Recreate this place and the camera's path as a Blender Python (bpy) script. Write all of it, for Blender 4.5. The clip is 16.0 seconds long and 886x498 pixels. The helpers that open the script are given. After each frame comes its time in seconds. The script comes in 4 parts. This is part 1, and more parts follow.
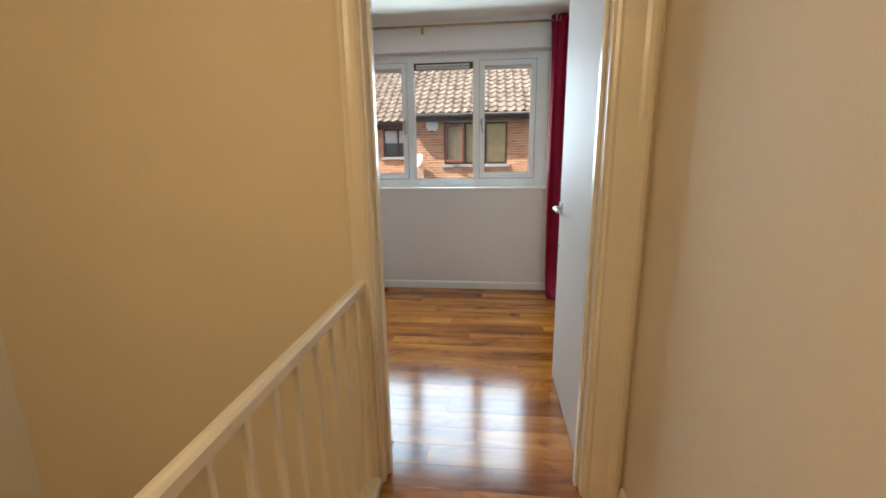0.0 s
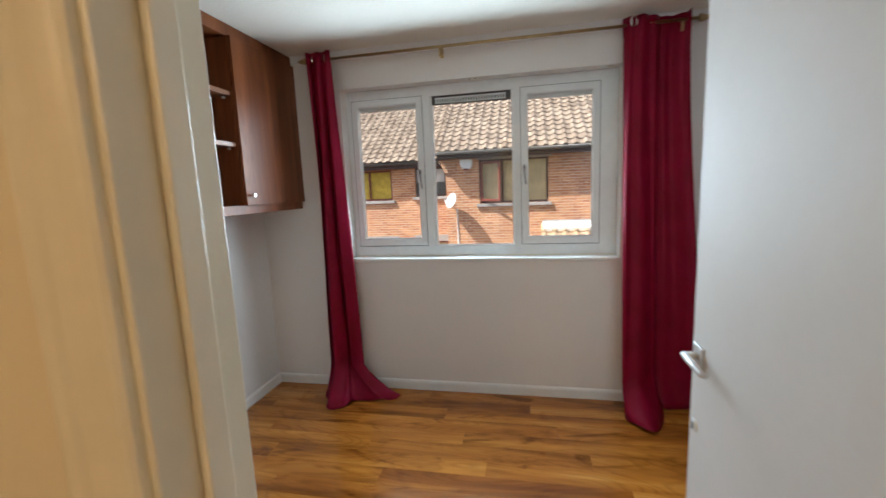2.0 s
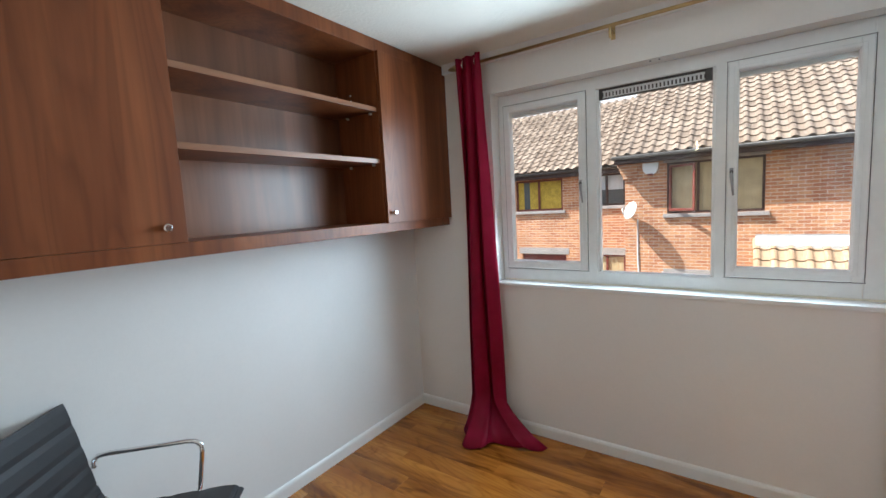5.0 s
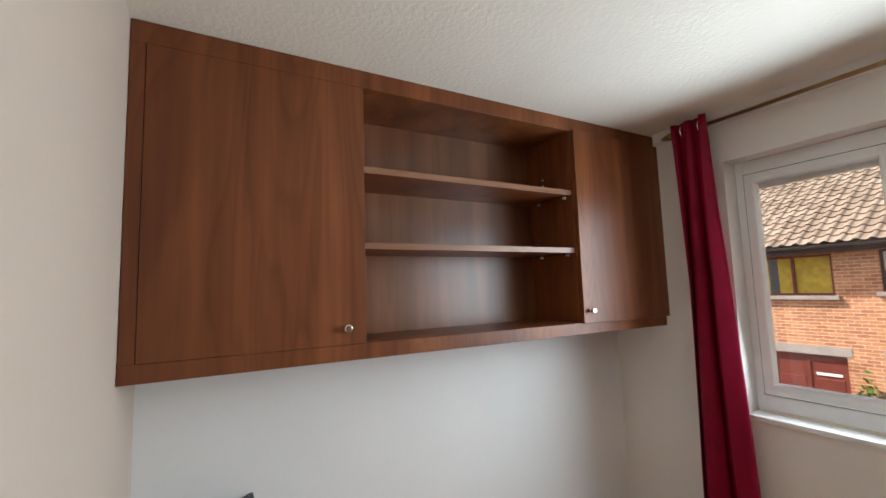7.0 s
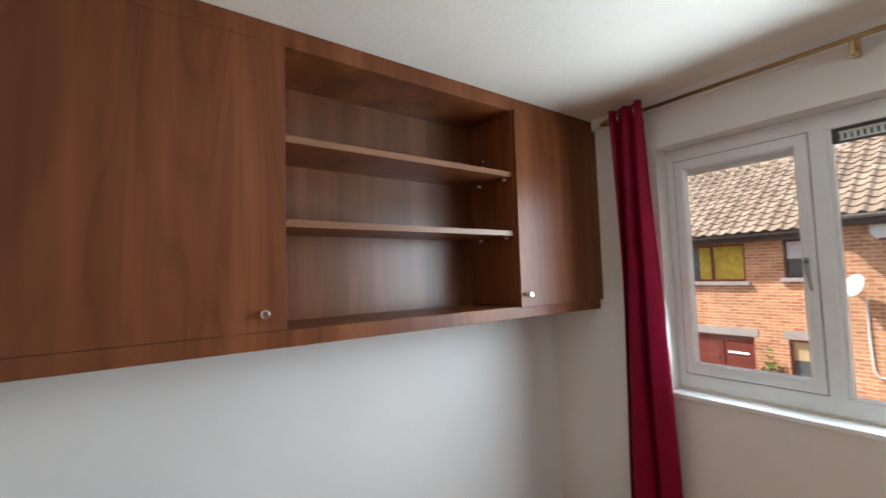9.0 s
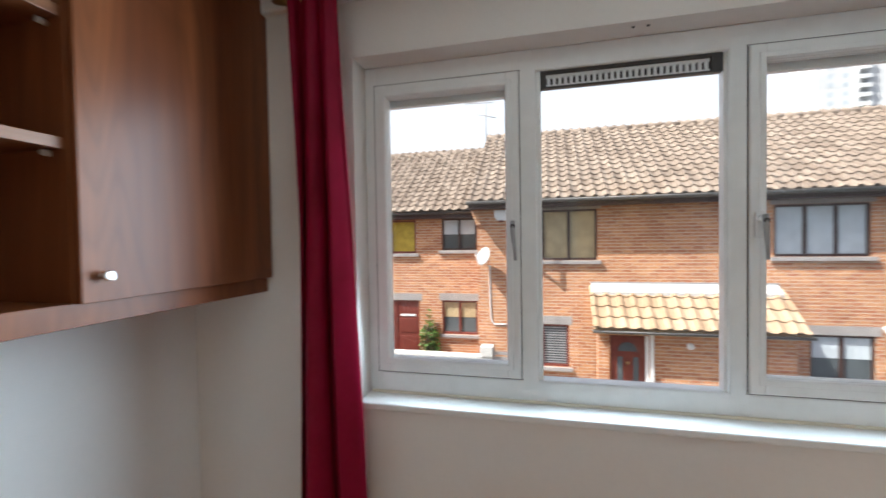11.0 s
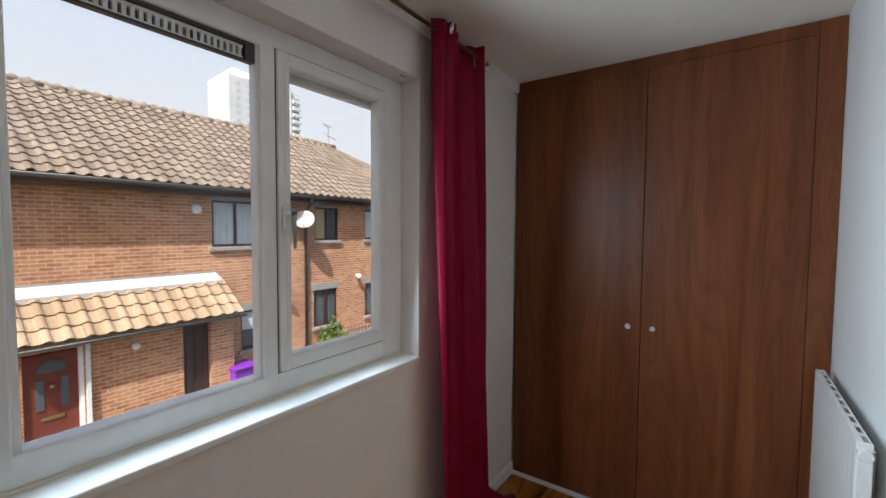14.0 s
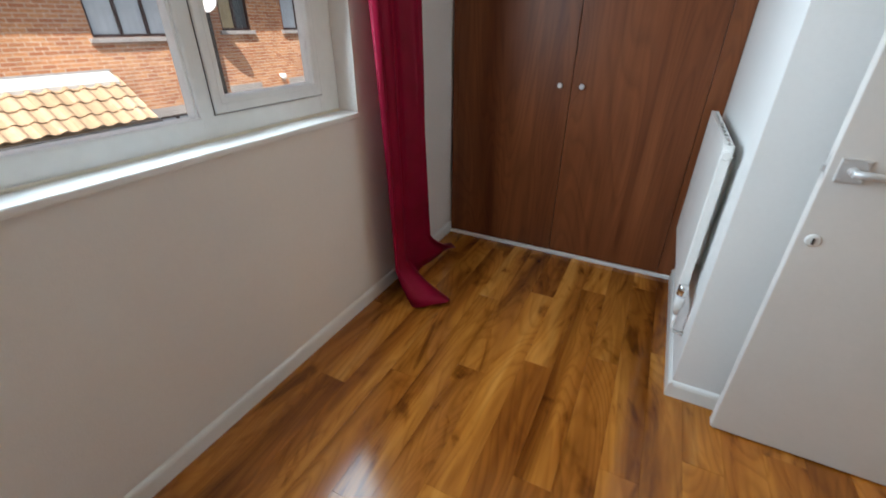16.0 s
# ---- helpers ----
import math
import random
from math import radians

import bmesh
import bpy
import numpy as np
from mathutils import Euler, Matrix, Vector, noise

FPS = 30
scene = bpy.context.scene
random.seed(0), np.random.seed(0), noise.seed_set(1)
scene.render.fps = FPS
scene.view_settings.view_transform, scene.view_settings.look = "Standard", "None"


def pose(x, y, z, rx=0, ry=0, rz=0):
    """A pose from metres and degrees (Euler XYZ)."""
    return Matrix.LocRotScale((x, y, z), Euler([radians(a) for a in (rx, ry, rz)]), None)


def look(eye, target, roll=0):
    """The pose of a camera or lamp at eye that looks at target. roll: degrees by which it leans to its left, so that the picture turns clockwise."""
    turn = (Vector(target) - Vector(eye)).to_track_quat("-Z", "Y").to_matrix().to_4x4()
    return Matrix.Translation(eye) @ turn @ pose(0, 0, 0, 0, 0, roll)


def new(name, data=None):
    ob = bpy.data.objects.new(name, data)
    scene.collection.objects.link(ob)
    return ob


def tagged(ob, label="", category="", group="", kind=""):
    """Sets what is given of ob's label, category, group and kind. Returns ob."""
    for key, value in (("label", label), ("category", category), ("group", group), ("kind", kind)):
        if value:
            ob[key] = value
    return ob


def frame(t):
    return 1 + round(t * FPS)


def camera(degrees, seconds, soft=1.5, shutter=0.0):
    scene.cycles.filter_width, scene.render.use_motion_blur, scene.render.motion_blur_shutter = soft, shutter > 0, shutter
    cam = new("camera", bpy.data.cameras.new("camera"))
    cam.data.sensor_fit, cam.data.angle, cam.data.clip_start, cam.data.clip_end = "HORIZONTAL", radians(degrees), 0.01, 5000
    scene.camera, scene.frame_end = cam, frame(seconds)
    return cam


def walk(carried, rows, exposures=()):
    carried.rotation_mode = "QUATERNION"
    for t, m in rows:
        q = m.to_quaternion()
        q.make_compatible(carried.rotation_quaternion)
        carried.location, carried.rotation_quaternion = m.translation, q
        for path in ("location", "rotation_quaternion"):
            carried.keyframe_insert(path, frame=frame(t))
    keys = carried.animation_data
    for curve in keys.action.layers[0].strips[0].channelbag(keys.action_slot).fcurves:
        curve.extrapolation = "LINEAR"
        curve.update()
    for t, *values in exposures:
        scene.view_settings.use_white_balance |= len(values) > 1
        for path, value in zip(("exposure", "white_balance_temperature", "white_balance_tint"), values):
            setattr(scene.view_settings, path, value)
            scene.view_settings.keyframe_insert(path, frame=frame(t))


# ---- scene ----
cam = camera(93.6, 16.0, shutter=0.4)
PATH = [
    (0, (-0.028, -0.783, 1.249), (-0.246, 1.155, 0.807), -0.8),
    (0.5, (-0.061, -0.604, 1.271), (-0.135, 1.361, 0.905), -0.6),
    (1, (-0.022, -0.265, 1.327), (-0.179, 1.709, 1.049), -0.6),
    (1.5, (-0.061, 0.025, 1.385), (-0.294, 1.989, 1.088), -1.7),
    (2, (-0.087, 0.285, 1.424), (-0.486, 2.224, 1.137), -2.4),
    (2.5, (-0.031, 0.502, 1.439), (-0.863, 2.296, 1.14), -2.5),
    (3, (-0.064, 0.595, 1.436), (-1.208, 2.205, 1.121), -2.6),
    (5.5, (-0.117, 0.701, 1.46), (-1.264, 2.33, 1.287), -3.3),
    (6, (-0.207, 0.736, 1.47), (-1.483, 2.273, 1.38), -3.8),
    (6.5, (-0.239, 0.832, 1.525), (-1.854, 2.008, 1.608), -3.1),
    (7, (-0.266, 0.918, 1.555), (-2.012, 1.875, 1.743), -1.8),
    (7.5, (-0.273, 0.943, 1.549), (-2.037, 1.861, 1.758), -1.9),
    (8, (-0.282, 0.939, 1.549), (-2.057, 1.837, 1.752), -1.9),
    (10.5, (-0.553, 1.485, 1.507), (-1.382, 3.304, 1.469), -0.9),
    (11, (-0.695, 1.728, 1.499), (-1.173, 3.669, 1.454), -0.9),
    (11.5, (-0.814, 1.812, 1.482), (-0.682, 3.806, 1.415), 0.5),
    (12, (-0.933, 1.81, 1.494), (-0.209, 3.672, 1.391), -0.7),
    (12.5, (-0.923, 1.881, 1.476), (0.132, 3.579, 1.392), -0.3),
    (13, (-0.886, 1.934, 1.474), (0.429, 3.438, 1.381), 0.1),
    (13.5, (-0.87, 1.935, 1.479), (0.656, 3.224, 1.389), 0.4),
    (14, (-0.896, 1.941, 1.496), (0.742, 3.084, 1.398), 0.4),
    (14.5, (-0.911, 1.951, 1.489), (0.77, 3.008, 1.252), 0.0),
    (15, (-0.904, 1.952, 1.402), (0.762, 2.938, 0.897), -0.3),
    (15.5, (-0.944, 1.925, 1.321), (0.662, 2.833, 0.55), -0.5),
    (16, (-1.01, 1.867, 1.288), (0.564, 2.654, 0.337), 0.3),
]
EXPO = [(0.0, 1.2, 6250, 8), (1.5, 1.15, 6350, 10), (2.0, 1.15, 6300, 9), (2.5, 1.25, 5950, 5), (3.0, 1.3, 6000, 7), (5.5, 1.3, 6150, 9), (7.0, 1.15, 6900, 14), (8.0, 1.15, 6900, 14), (10.5, 1.3, 6200, 10),
        (11.2, 1.0, 6250, 10), (12.0, 0.75, 6500, 13), (13.5, 0.6, 6300, 11), (14.0, 0.6, 6300, 11), (15.0, 0.72, 6200, 10), (16.0, 1.05, 6450, 11)]
walk(cam, [(t, look(*p)) for t, *p in PATH], EXPO)

# ---- world, sun, lamps ----
SUN_ELEV, SUN_AZ = 52.0, 243.0      # azimuth the sun stands at, clockwise from +y
world = bpy.data.worlds.new("sky")
scene.world = world
world.use_nodes = True
wn = world.node_tree
sky = wn.nodes.new("ShaderNodeTexSky")
sky.sky_type, sky.sun_disc = "NISHITA", False
sky.sun_elevation, sky.sun_rotation = radians(SUN_ELEV), radians(SUN_AZ)
sky.air_density, sky.dust_density = 1.0, 4.0
wn.links.new(sky.outputs[0], wn.nodes["Background"].inputs[0])
wn.nodes["Background"].inputs[1].default_value = 0.11


def lamp(name, kind, m, energy, color, **props):
    data = bpy.data.lights.new(name, kind)
    data.energy, data.color = energy, color
    for key, value in props.items():
        setattr(data, key, value)
    ob = new(name, data)
    ob.matrix_world = m
    return ob


sa, se = radians(SUN_AZ), radians(SUN_ELEV)
sun_from = Vector((math.sin(sa) * math.cos(se), math.cos(sa) * math.cos(se), math.sin(se)))
lamp("sun", "SUN", look(sun_from * 50, (0, 0, 0)), 5.0, (1.0, 0.955, 0.89), angle=radians(0.5))
# the sky's light that falls in through the window
for lx, lz, lw, lh, watts in ((-1.026, 1.540, 0.40, 0.90, 6.2), (-0.443, 1.510, 0.52, 0.93, 8.0), (0.122, 1.540, 0.39, 0.90, 6.1)):
    lamp("window_light", "AREA", look((lx, 3.03, lz), (lx, 0.0, lz - 0.5)), watts, (0.69, 0.87, 1.0), shape="RECTANGLE", size=lw, size_y=lh, spread=radians(165))
# warm bulb on the landing, above and behind the eye
lamp("landing_bulb", "POINT", pose(-0.62, -1.35, 2.1), 12.8, (1.0, 0.71, 0.41), shadow_soft_size=0.12)


# ---- materials ----
def nodes(name, rough=0.5, metal=0.0):
    m = bpy.data.materials.new(name)
    m.use_nodes = True
    nt = m.node_tree
    b = nt.nodes["Principled BSDF"]
    b.inputs["Roughness"].default_value, b.inputs["Metallic"].default_value = rough, metal
    return m, nt, b


def coords(nt, scale=(1, 1, 1), shift=False):
    tc = nt.nodes.new("ShaderNodeTexCoord")
    mp = nt.nodes.new("ShaderNodeMapping")
    mp.inputs["Scale"].default_value = scale
    nt.links.new(tc.outputs["Object"], mp.inputs["Vector"])
    if shift:
        oi = nt.nodes.new("ShaderNodeObjectInfo")
        mu = nt.nodes.new("ShaderNodeMath")
        mu.operation = "MULTIPLY"
        mu.inputs[1].default_value = 37.0
        nt.links.new(oi.outputs["Random"], mu.inputs[0])
        cb = nt.nodes.new("ShaderNodeCombineXYZ")
        for k in range(3):
            nt.links.new(mu.outputs[0], cb.inputs[k])
        nt.links.new(cb.outputs[0], mp.inputs["Location"])
    return mp.outputs[0]


def noise_at(nt, vec, scale, detail=4, distort=0.0, rough=0.55):
    n = nt.nodes.new("ShaderNodeTexNoise")
    n.inputs["Scale"].default_value, n.inputs["Detail"].default_value = scale, detail
    n.inputs["Distortion"].default_value, n.inputs["Roughness"].default_value = distort, rough
    nt.links.new(vec, n.inputs["Vector"])
    return n.outputs[0]


def ramp(nt, fac, stops):
    r = nt.nodes.new("ShaderNodeValToRGB")
    e = r.color_ramp.elements
    while len(e) < len(stops):
        e.new(0.5)
    for k, (p, c) in enumerate(stops):
        e[k].position, e[k].color = p, (*c, 1)
    nt.links.new(fac, r.inputs[0])
    return r.outputs[0]


def mix(nt, a, b, fac, how="MULTIPLY"):
    mx = nt.nodes.new("ShaderNodeMix")
    mx.data_type, mx.blend_type = "RGBA", how
    for sock, value in ((mx.inputs[0], fac), (mx.inputs[6], a), (mx.inputs[7], b)):
        if isinstance(value, (int, float)):
            sock.default_value = value
        elif isinstance(value, tuple):
            sock.default_value = (*value, 1)
        else:
            nt.links.new(value, sock)
    return mx.outputs[2]


def bump(nt, b, height, strength, distance):
    bp = nt.nodes.new("ShaderNodeBump")
    bp.inputs["Strength"].default_value, bp.inputs["Distance"].default_value = strength, distance
    nt.links.new(height, bp.inputs["Height"])
    nt.links.new(bp.outputs[0], b.inputs["Normal"])


def plain(name, col, rough=0.5, metal=0.0, var=0.08, vscale=3.0, bscale=120.0, bdist=0.0006, bstr=0.4, shift=False, sheen=0.0, coat=0.0):
    """A painted or cast surface: soft stains and a fine grain."""
    m, nt, b = nodes(name, rough, metal)
    v = coords(nt, shift=shift)
    dark = tuple(c * (1 - var) for c in col)
    lite = tuple(min(1, c * (1 + var * 0.6)) for c in col)
    c = ramp(nt, noise_at(nt, v, vscale, 5), [(0.3, dark), (0.7, lite)])
    fine = ramp(nt, noise_at(nt, v, bscale * 0.4, 3), [(0.25, (1 - var * 0.5,) * 3), (0.6, (1, 1, 1))])
    nt.links.new(mix(nt, c, fine, 1.0), b.inputs["Base Color"])
    bump(nt, b, noise_at(nt, v, bscale, 3), bstr, bdist)
    b.inputs["Sheen Weight"].default_value = sheen
    b.inputs["Coat Weight"].default_value = coat
    return m


def wood(name, stops, grain=(1, 1, 0.06), rough=0.4, scale=14.0, shift=False, coat=0.0, bdist=0.0003, figure=0.5):
    """Veneer: broad bands, a swirling figure and fine pores along one axis."""
    m, nt, b = nodes(name, rough)
    v = coords(nt, grain, shift)
    bands = ramp(nt, noise_at(nt, v, scale, 3, 0.6), stops)
    pores = ramp(nt, noise_at(nt, v, scale * 9, 4, 0.2), [(0.3, (0.72, 0.68, 0.64)), (0.6, (1, 1, 1))])
    swirl = ramp(nt, noise_at(nt, v, scale * 0.45, 5, 2.2), [(0.36, (0.55, 0.48, 0.42)), (0.5, (1, 1, 1)), (0.75, (1.0, 0.97, 0.9))])
    c = mix(nt, mix(nt, bands, pores, 0.4), swirl, figure)
    nt.links.new(c, b.inputs["Base Color"])
    bump(nt, b, noise_at(nt, v, scale * 9, 3), 0.3, bdist)
    b.inputs["Coat Weight"].default_value, b.inputs["Coat Roughness"].default_value = coat, 0.08
    return m


def brickwork(name, a, c, mortar):
    m, nt, b = nodes(name, 0.9)
    tc = nt.nodes.new("ShaderNodeTexCoord")
    sp = nt.nodes.new("ShaderNodeSeparateXYZ")
    nt.links.new(tc.outputs["Object"], sp.inputs[0])
    ad = nt.nodes.new("ShaderNodeMath")
    nt.links.new(sp.outputs[0], ad.inputs[0])
    nt.links.new(sp.outputs[1], ad.inputs[1])
    cb = nt.nodes.new("ShaderNodeCombineXYZ")
    nt.links.new(ad.outputs[0], cb.inputs[0])
    nt.links.new(sp.outputs[2], cb.inputs[1])
    br = nt.nodes.new("ShaderNodeTexBrick")
    br.inputs["Scale"].default_value = 1.0
    br.inputs["Brick Width"].default_value, br.inputs["Row Height"].default_value = 0.225, 0.075
    br.inputs["Mortar Size"].default_value, br.inputs["Mortar Smooth"].default_value = 0.007, 0.2
    br.inputs["Color1"].default_value, br.inputs["Color2"].default_value = (*a, 1), (*c, 1)
    br.inputs["Mortar"].default_value = (*mortar, 1)
    br.inputs["Bias"].default_value = -0.1
    nt.links.new(cb.outputs[0], br.inputs["Vector"])
    stain = ramp(nt, noise_at(nt, tc.outputs["Object"], 1.3, 6), [(0.3, (0.72, 0.68, 0.66)), (0.65, (1, 1, 1))])
    fleck = ramp(nt, noise_at(nt, tc.outputs["Object"], 22, 3), [(0.3, (0.75, 0.75, 0.75)), (0.6, (1, 1, 1))])
    nt.links.new(mix(nt, mix(nt, br.outputs["Color"], stain, 0.8), fleck, 0.7), b.inputs["Base Color"])
    inv = nt.nodes.new("ShaderNodeMath")
    inv.operation = "SUBTRACT"
    inv.inputs[0].default_value = 1.0
    nt.links.new(br.outputs["Fac"], inv.inputs[1])
    bump(nt, b, inv.outputs[0], 0.7, 0.008)
    return m


def tile_mat(name, a, c, d):
    m, nt, b = nodes(name, 0.85)
    oi = nt.nodes.new("ShaderNodeObjectInfo")
    gi = nt.nodes.new("ShaderNodeNewGeometry")
    mixr = nt.nodes.new("ShaderNodeMath")
    nt.links.new(oi.outputs["Random"], mixr.inputs[0])
    nt.links.new(gi.outputs["Random Per Island"], mixr.inputs[1])
    fr = nt.nodes.new("ShaderNodeMath")
    fr.operation = "FRACT"
    nt.links.new(mixr.outputs[0], fr.inputs[0])
    base = ramp(nt, fr.outputs[0], [(0.0, a), (0.5, c), (1.0, d)])
    v = coords(nt, shift=True)
    lichen = ramp(nt, noise_at(nt, v, 5, 6), [(0.68, (0, 0, 0)), (0.76, (1, 1, 1))])
    col = mix(nt, base, ramp(nt, noise_at(nt, v, 30, 4), [(0.3, (0.62, 0.6, 0.58)), (0.65, (1, 1, 1))]), 1.0)
    nt.links.new(mix(nt, col, (0.5, 0.45, 0.34), lichen, "MIX"), b.inputs["Base Color"])
    bump(nt, b, noise_at(nt, v, 60, 4), 0.5, 0.004)
    return m


def glass_mat(name, tint=(1, 1, 1)):
    m, nt, b = nodes(name, 0.0)
    clear = nt.nodes.new("ShaderNodeBsdfTransparent")
    clear.inputs[0].default_value = (*tint, 1)
    gloss = nt.nodes.new("ShaderNodeBsdfGlossy")
    gloss.inputs["Roughness"].default_value = 0.01
    face = nt.nodes.new("ShaderNodeLayerWeight")
    face.inputs["Blend"].default_value = 0.5
    power = nt.nodes.new("ShaderNodeMath")
    power.operation = "POWER"
    power.inputs[1].default_value = 5.0
    nt.links.new(face.outputs["Facing"], power.inputs[0])
    fres = nt.nodes.new("ShaderNodeMath")
    fres.operation = "MULTIPLY_ADD"
    fres.inputs[1].default_value, fres.inputs[2].default_value = 0.85, 0.03
    nt.links.new(power.outputs[0], fres.inputs[0])
    both = nt.nodes.new("ShaderNodeMixShader")
    nt.links.new(fres.outputs[0], both.inputs[0])
    nt.links.new(clear.outputs[0], both.inputs[1])
    nt.links.new(gloss.outputs[0], both.inputs[2])
    nt.links.new(both.outputs[0], nt.nodes["Material Output"].inputs["Surface"])
    return m


WALL = plain("wall_paint", (0.80, 0.79, 0.77), 0.7, var=0.035, vscale=1.5, bscale=160, bdist=0.0012, bstr=0.35)
# beige, set darker and warmer than WALL
DOORWALL = plain("door_wall_beige", (0.58, 0.475, 0.39), 0.7, var=0.035, vscale=1.5, bscale=160, bdist=0.0012, bstr=0.35)
# WALL's white with the warm bounce off the floor mixed into its colour
WINWALL = plain("window_wall_bounce_tint", (0.80, 0.76, 0.72), 0.7, var=0.035, vscale=1.5, bscale=160, bdist=0.0012, bstr=0.35)
HALLPAINT = plain("landing_paint", (0.80, 0.71, 0.54), 0.75, var=0.04, vscale=1.2, bscale=160, bdist=0.0012, bstr=0.35)
CEIL = plain("ceiling_stipple", (0.85, 0.80, 0.71), 0.8, var=0.03, vscale=2, bscale=60, bdist=0.005, bstr=0.5)
GLOSS = plain("white_gloss_paint", (0.82, 0.81, 0.78), 0.28, var=0.04, vscale=5, bscale=90, bdist=0.0006)
DOORPAINT = plain("door_paint", (0.66, 0.625, 0.59), 0.6, var=0.04, vscale=3, bscale=140, bdist=0.0008)
DOORPAINT.node_tree.nodes["Principled BSDF"].inputs["Specular IOR Level"].default_value = 0.25
CREAM = plain("cream_gloss_paint", (0.80, 0.75, 0.62), 0.3, var=0.05, vscale=5, bscale=80, bdist=0.0008)
PVC = plain("white_upvc", (0.82, 0.83, 0.82), 0.25, var=0.05, vscale=6, bscale=60, bdist=0.0002)
GASKET = plain("black_rubber", (0.02, 0.02, 0.02), 0.6)
DARKVENT = plain("dark_brown_plastic", (0.035, 0.028, 0.024), 0.45)
CHROME = plain("chrome", (0.78, 0.78, 0.78), 0.12, 1.0, var=0.03)
SATIN = plain("satin_steel", (0.74, 0.72, 0.71), 0.42, 1.0, var=0.06)
LEVER = plain("grey_lever", (0.34, 0.34, 0.34), 0.35, 0.6, var=0.1)
ALU = plain("matt_aluminium", (0.60, 0.585, 0.575), 0.42, 0.45, var=0.05)
BRASS = plain("aged_brass", (0.52, 0.38, 0.19), 0.35, 1.0, var=0.12, vscale=20)
WALNUT = wood("walnut_veneer", [(0.25, (0.098, 0.027, 0.010)), (0.45, (0.172, 0.052, 0.018)), (0.6, (0.228, 0.074, 0.026)), (0.8, (0.305, 0.110, 0.042))], rough=0.36, scale=6, figure=0.45)
WALNUT.node_tree.nodes["Principled BSDF"].inputs["Specular IOR Level"].default_value = 0.32


def arches(m, strength, along=(1, 1, 0.14), shift=False):
    """Cathedral grain: contour lines of a slow noise drawn out along the boards."""
    nt = m.node_tree
    b = nt.nodes["Principled BSDF"]
    was = b.inputs["Base Color"].links[0].from_socket
    slow = noise_at(nt, coords(nt, along, shift), 3.2, 2, 0.6, 0.4)
    mu = nt.nodes.new("ShaderNodeMath")
    mu.operation = "MULTIPLY"
    mu.inputs[1].default_value = 26.0
    fr = nt.nodes.new("ShaderNodeMath")
    fr.operation = "FRACT"
    nt.links.new(slow, mu.inputs[0])
    nt.links.new(mu.outputs[0], fr.inputs[0])
    lines = ramp(nt, fr.outputs[0], [(0.0, (0.62, 0.56, 0.5)), (0.35, (1, 1, 1)), (0.8, (1.08, 1.05, 1.0)), (1.0, (0.62, 0.56, 0.5))])
    nt.links.new(mix(nt, was, lines, strength), b.inputs["Base Color"])


arches(WALNUT, 0.4)
WALNUT_BACK = wood("walnut_back_veneer", [(0.25, (0.12, 0.045, 0.021)), (0.45, (0.19, 0.075, 0.034)), (0.6, (0.25, 0.10, 0.048)), (0.8, (0.32, 0.14, 0.07))], rough=0.3, scale=7, figure=0.35)
WALNUT_EDGE = wood("walnut_edge", [(0.25, (0.17, 0.07, 0.035)), (0.5, (0.25, 0.11, 0.055)), (0.8, (0.31, 0.15, 0.08))], grain=(1, 0.06, 1), rough=0.35, scale=13, figure=0.3)
PLANK = wood("laminate_plank", [(0.25, (0.15, 0.046, 0.010)), (0.40, (0.31, 0.115, 0.020)), (0.58, (0.48, 0.205, 0.036)), (0.8, (0.63, 0.33, 0.082))], grain=(0.12, 1, 1), rough=0.15, scale=5.5, shift=True, figure=0.95)
PLANK.node_tree.nodes["Principled BSDF"].inputs["Specular IOR Level"].default_value = 0.5
fnt = PLANK.node_tree
fb = fnt.nodes["Principled BSDF"]
was = fb.inputs["Base Color"].links[0].from_socket
tone = ramp(fnt, fnt.nodes["Object Info"].outputs["Random"], [(0.0, (0.96, 0.82, 0.68)), (0.5, (1.06, 0.95, 0.82)), (1.0, (1.12, 1.04, 0.93))])
knots = ramp(fnt, noise_at(fnt, coords(fnt, (0.35, 1, 1), True), 3.8, 3, 3.6), [(0.28, (0.30, 0.22, 0.16)), (0.40, (0.85, 0.8, 0.75)), (0.48, (1, 1, 1))])
fnt.links.new(mix(fnt, mix(fnt, was, tone, 0.9), knots, 0.8), fb.inputs["Base Color"])
arches(PLANK, 0.45, (0.22, 1, 1), True)
SUBFLOOR = plain("plank_joint", (0.06, 0.025, 0.01), 0.6)
BLACK = plain("black_leather", (0.018, 0.019, 0.022), 0.45, var=0.15, vscale=9, bscale=300, bdist=0.0006)
GLASS = glass_mat("window_glass", (0.97, 0.98, 0.98))


def cloth(name, a, c):
    m, nt, b = nodes(name, 0.48)
    b.inputs["Specular IOR Level"].default_value = 0.15
    v = coords(nt)
    nt.links.new(ramp(nt, noise_at(nt, v, 7, 5), [(0.3, a), (0.7, c)]), b.inputs["Base Color"])
    w = noise_at(nt, coords(nt, (1, 1, 0.12)), 420, 2)
    bump(nt, b, w, 0.35, 0.0006)
    b.inputs["Sheen Weight"].default_value, b.inputs["Sheen Roughness"].default_value = 0.02, 0.4
    b.inputs["Sheen Tint"].default_value = (0.9, 0.2, 0.35, 1)
    return m


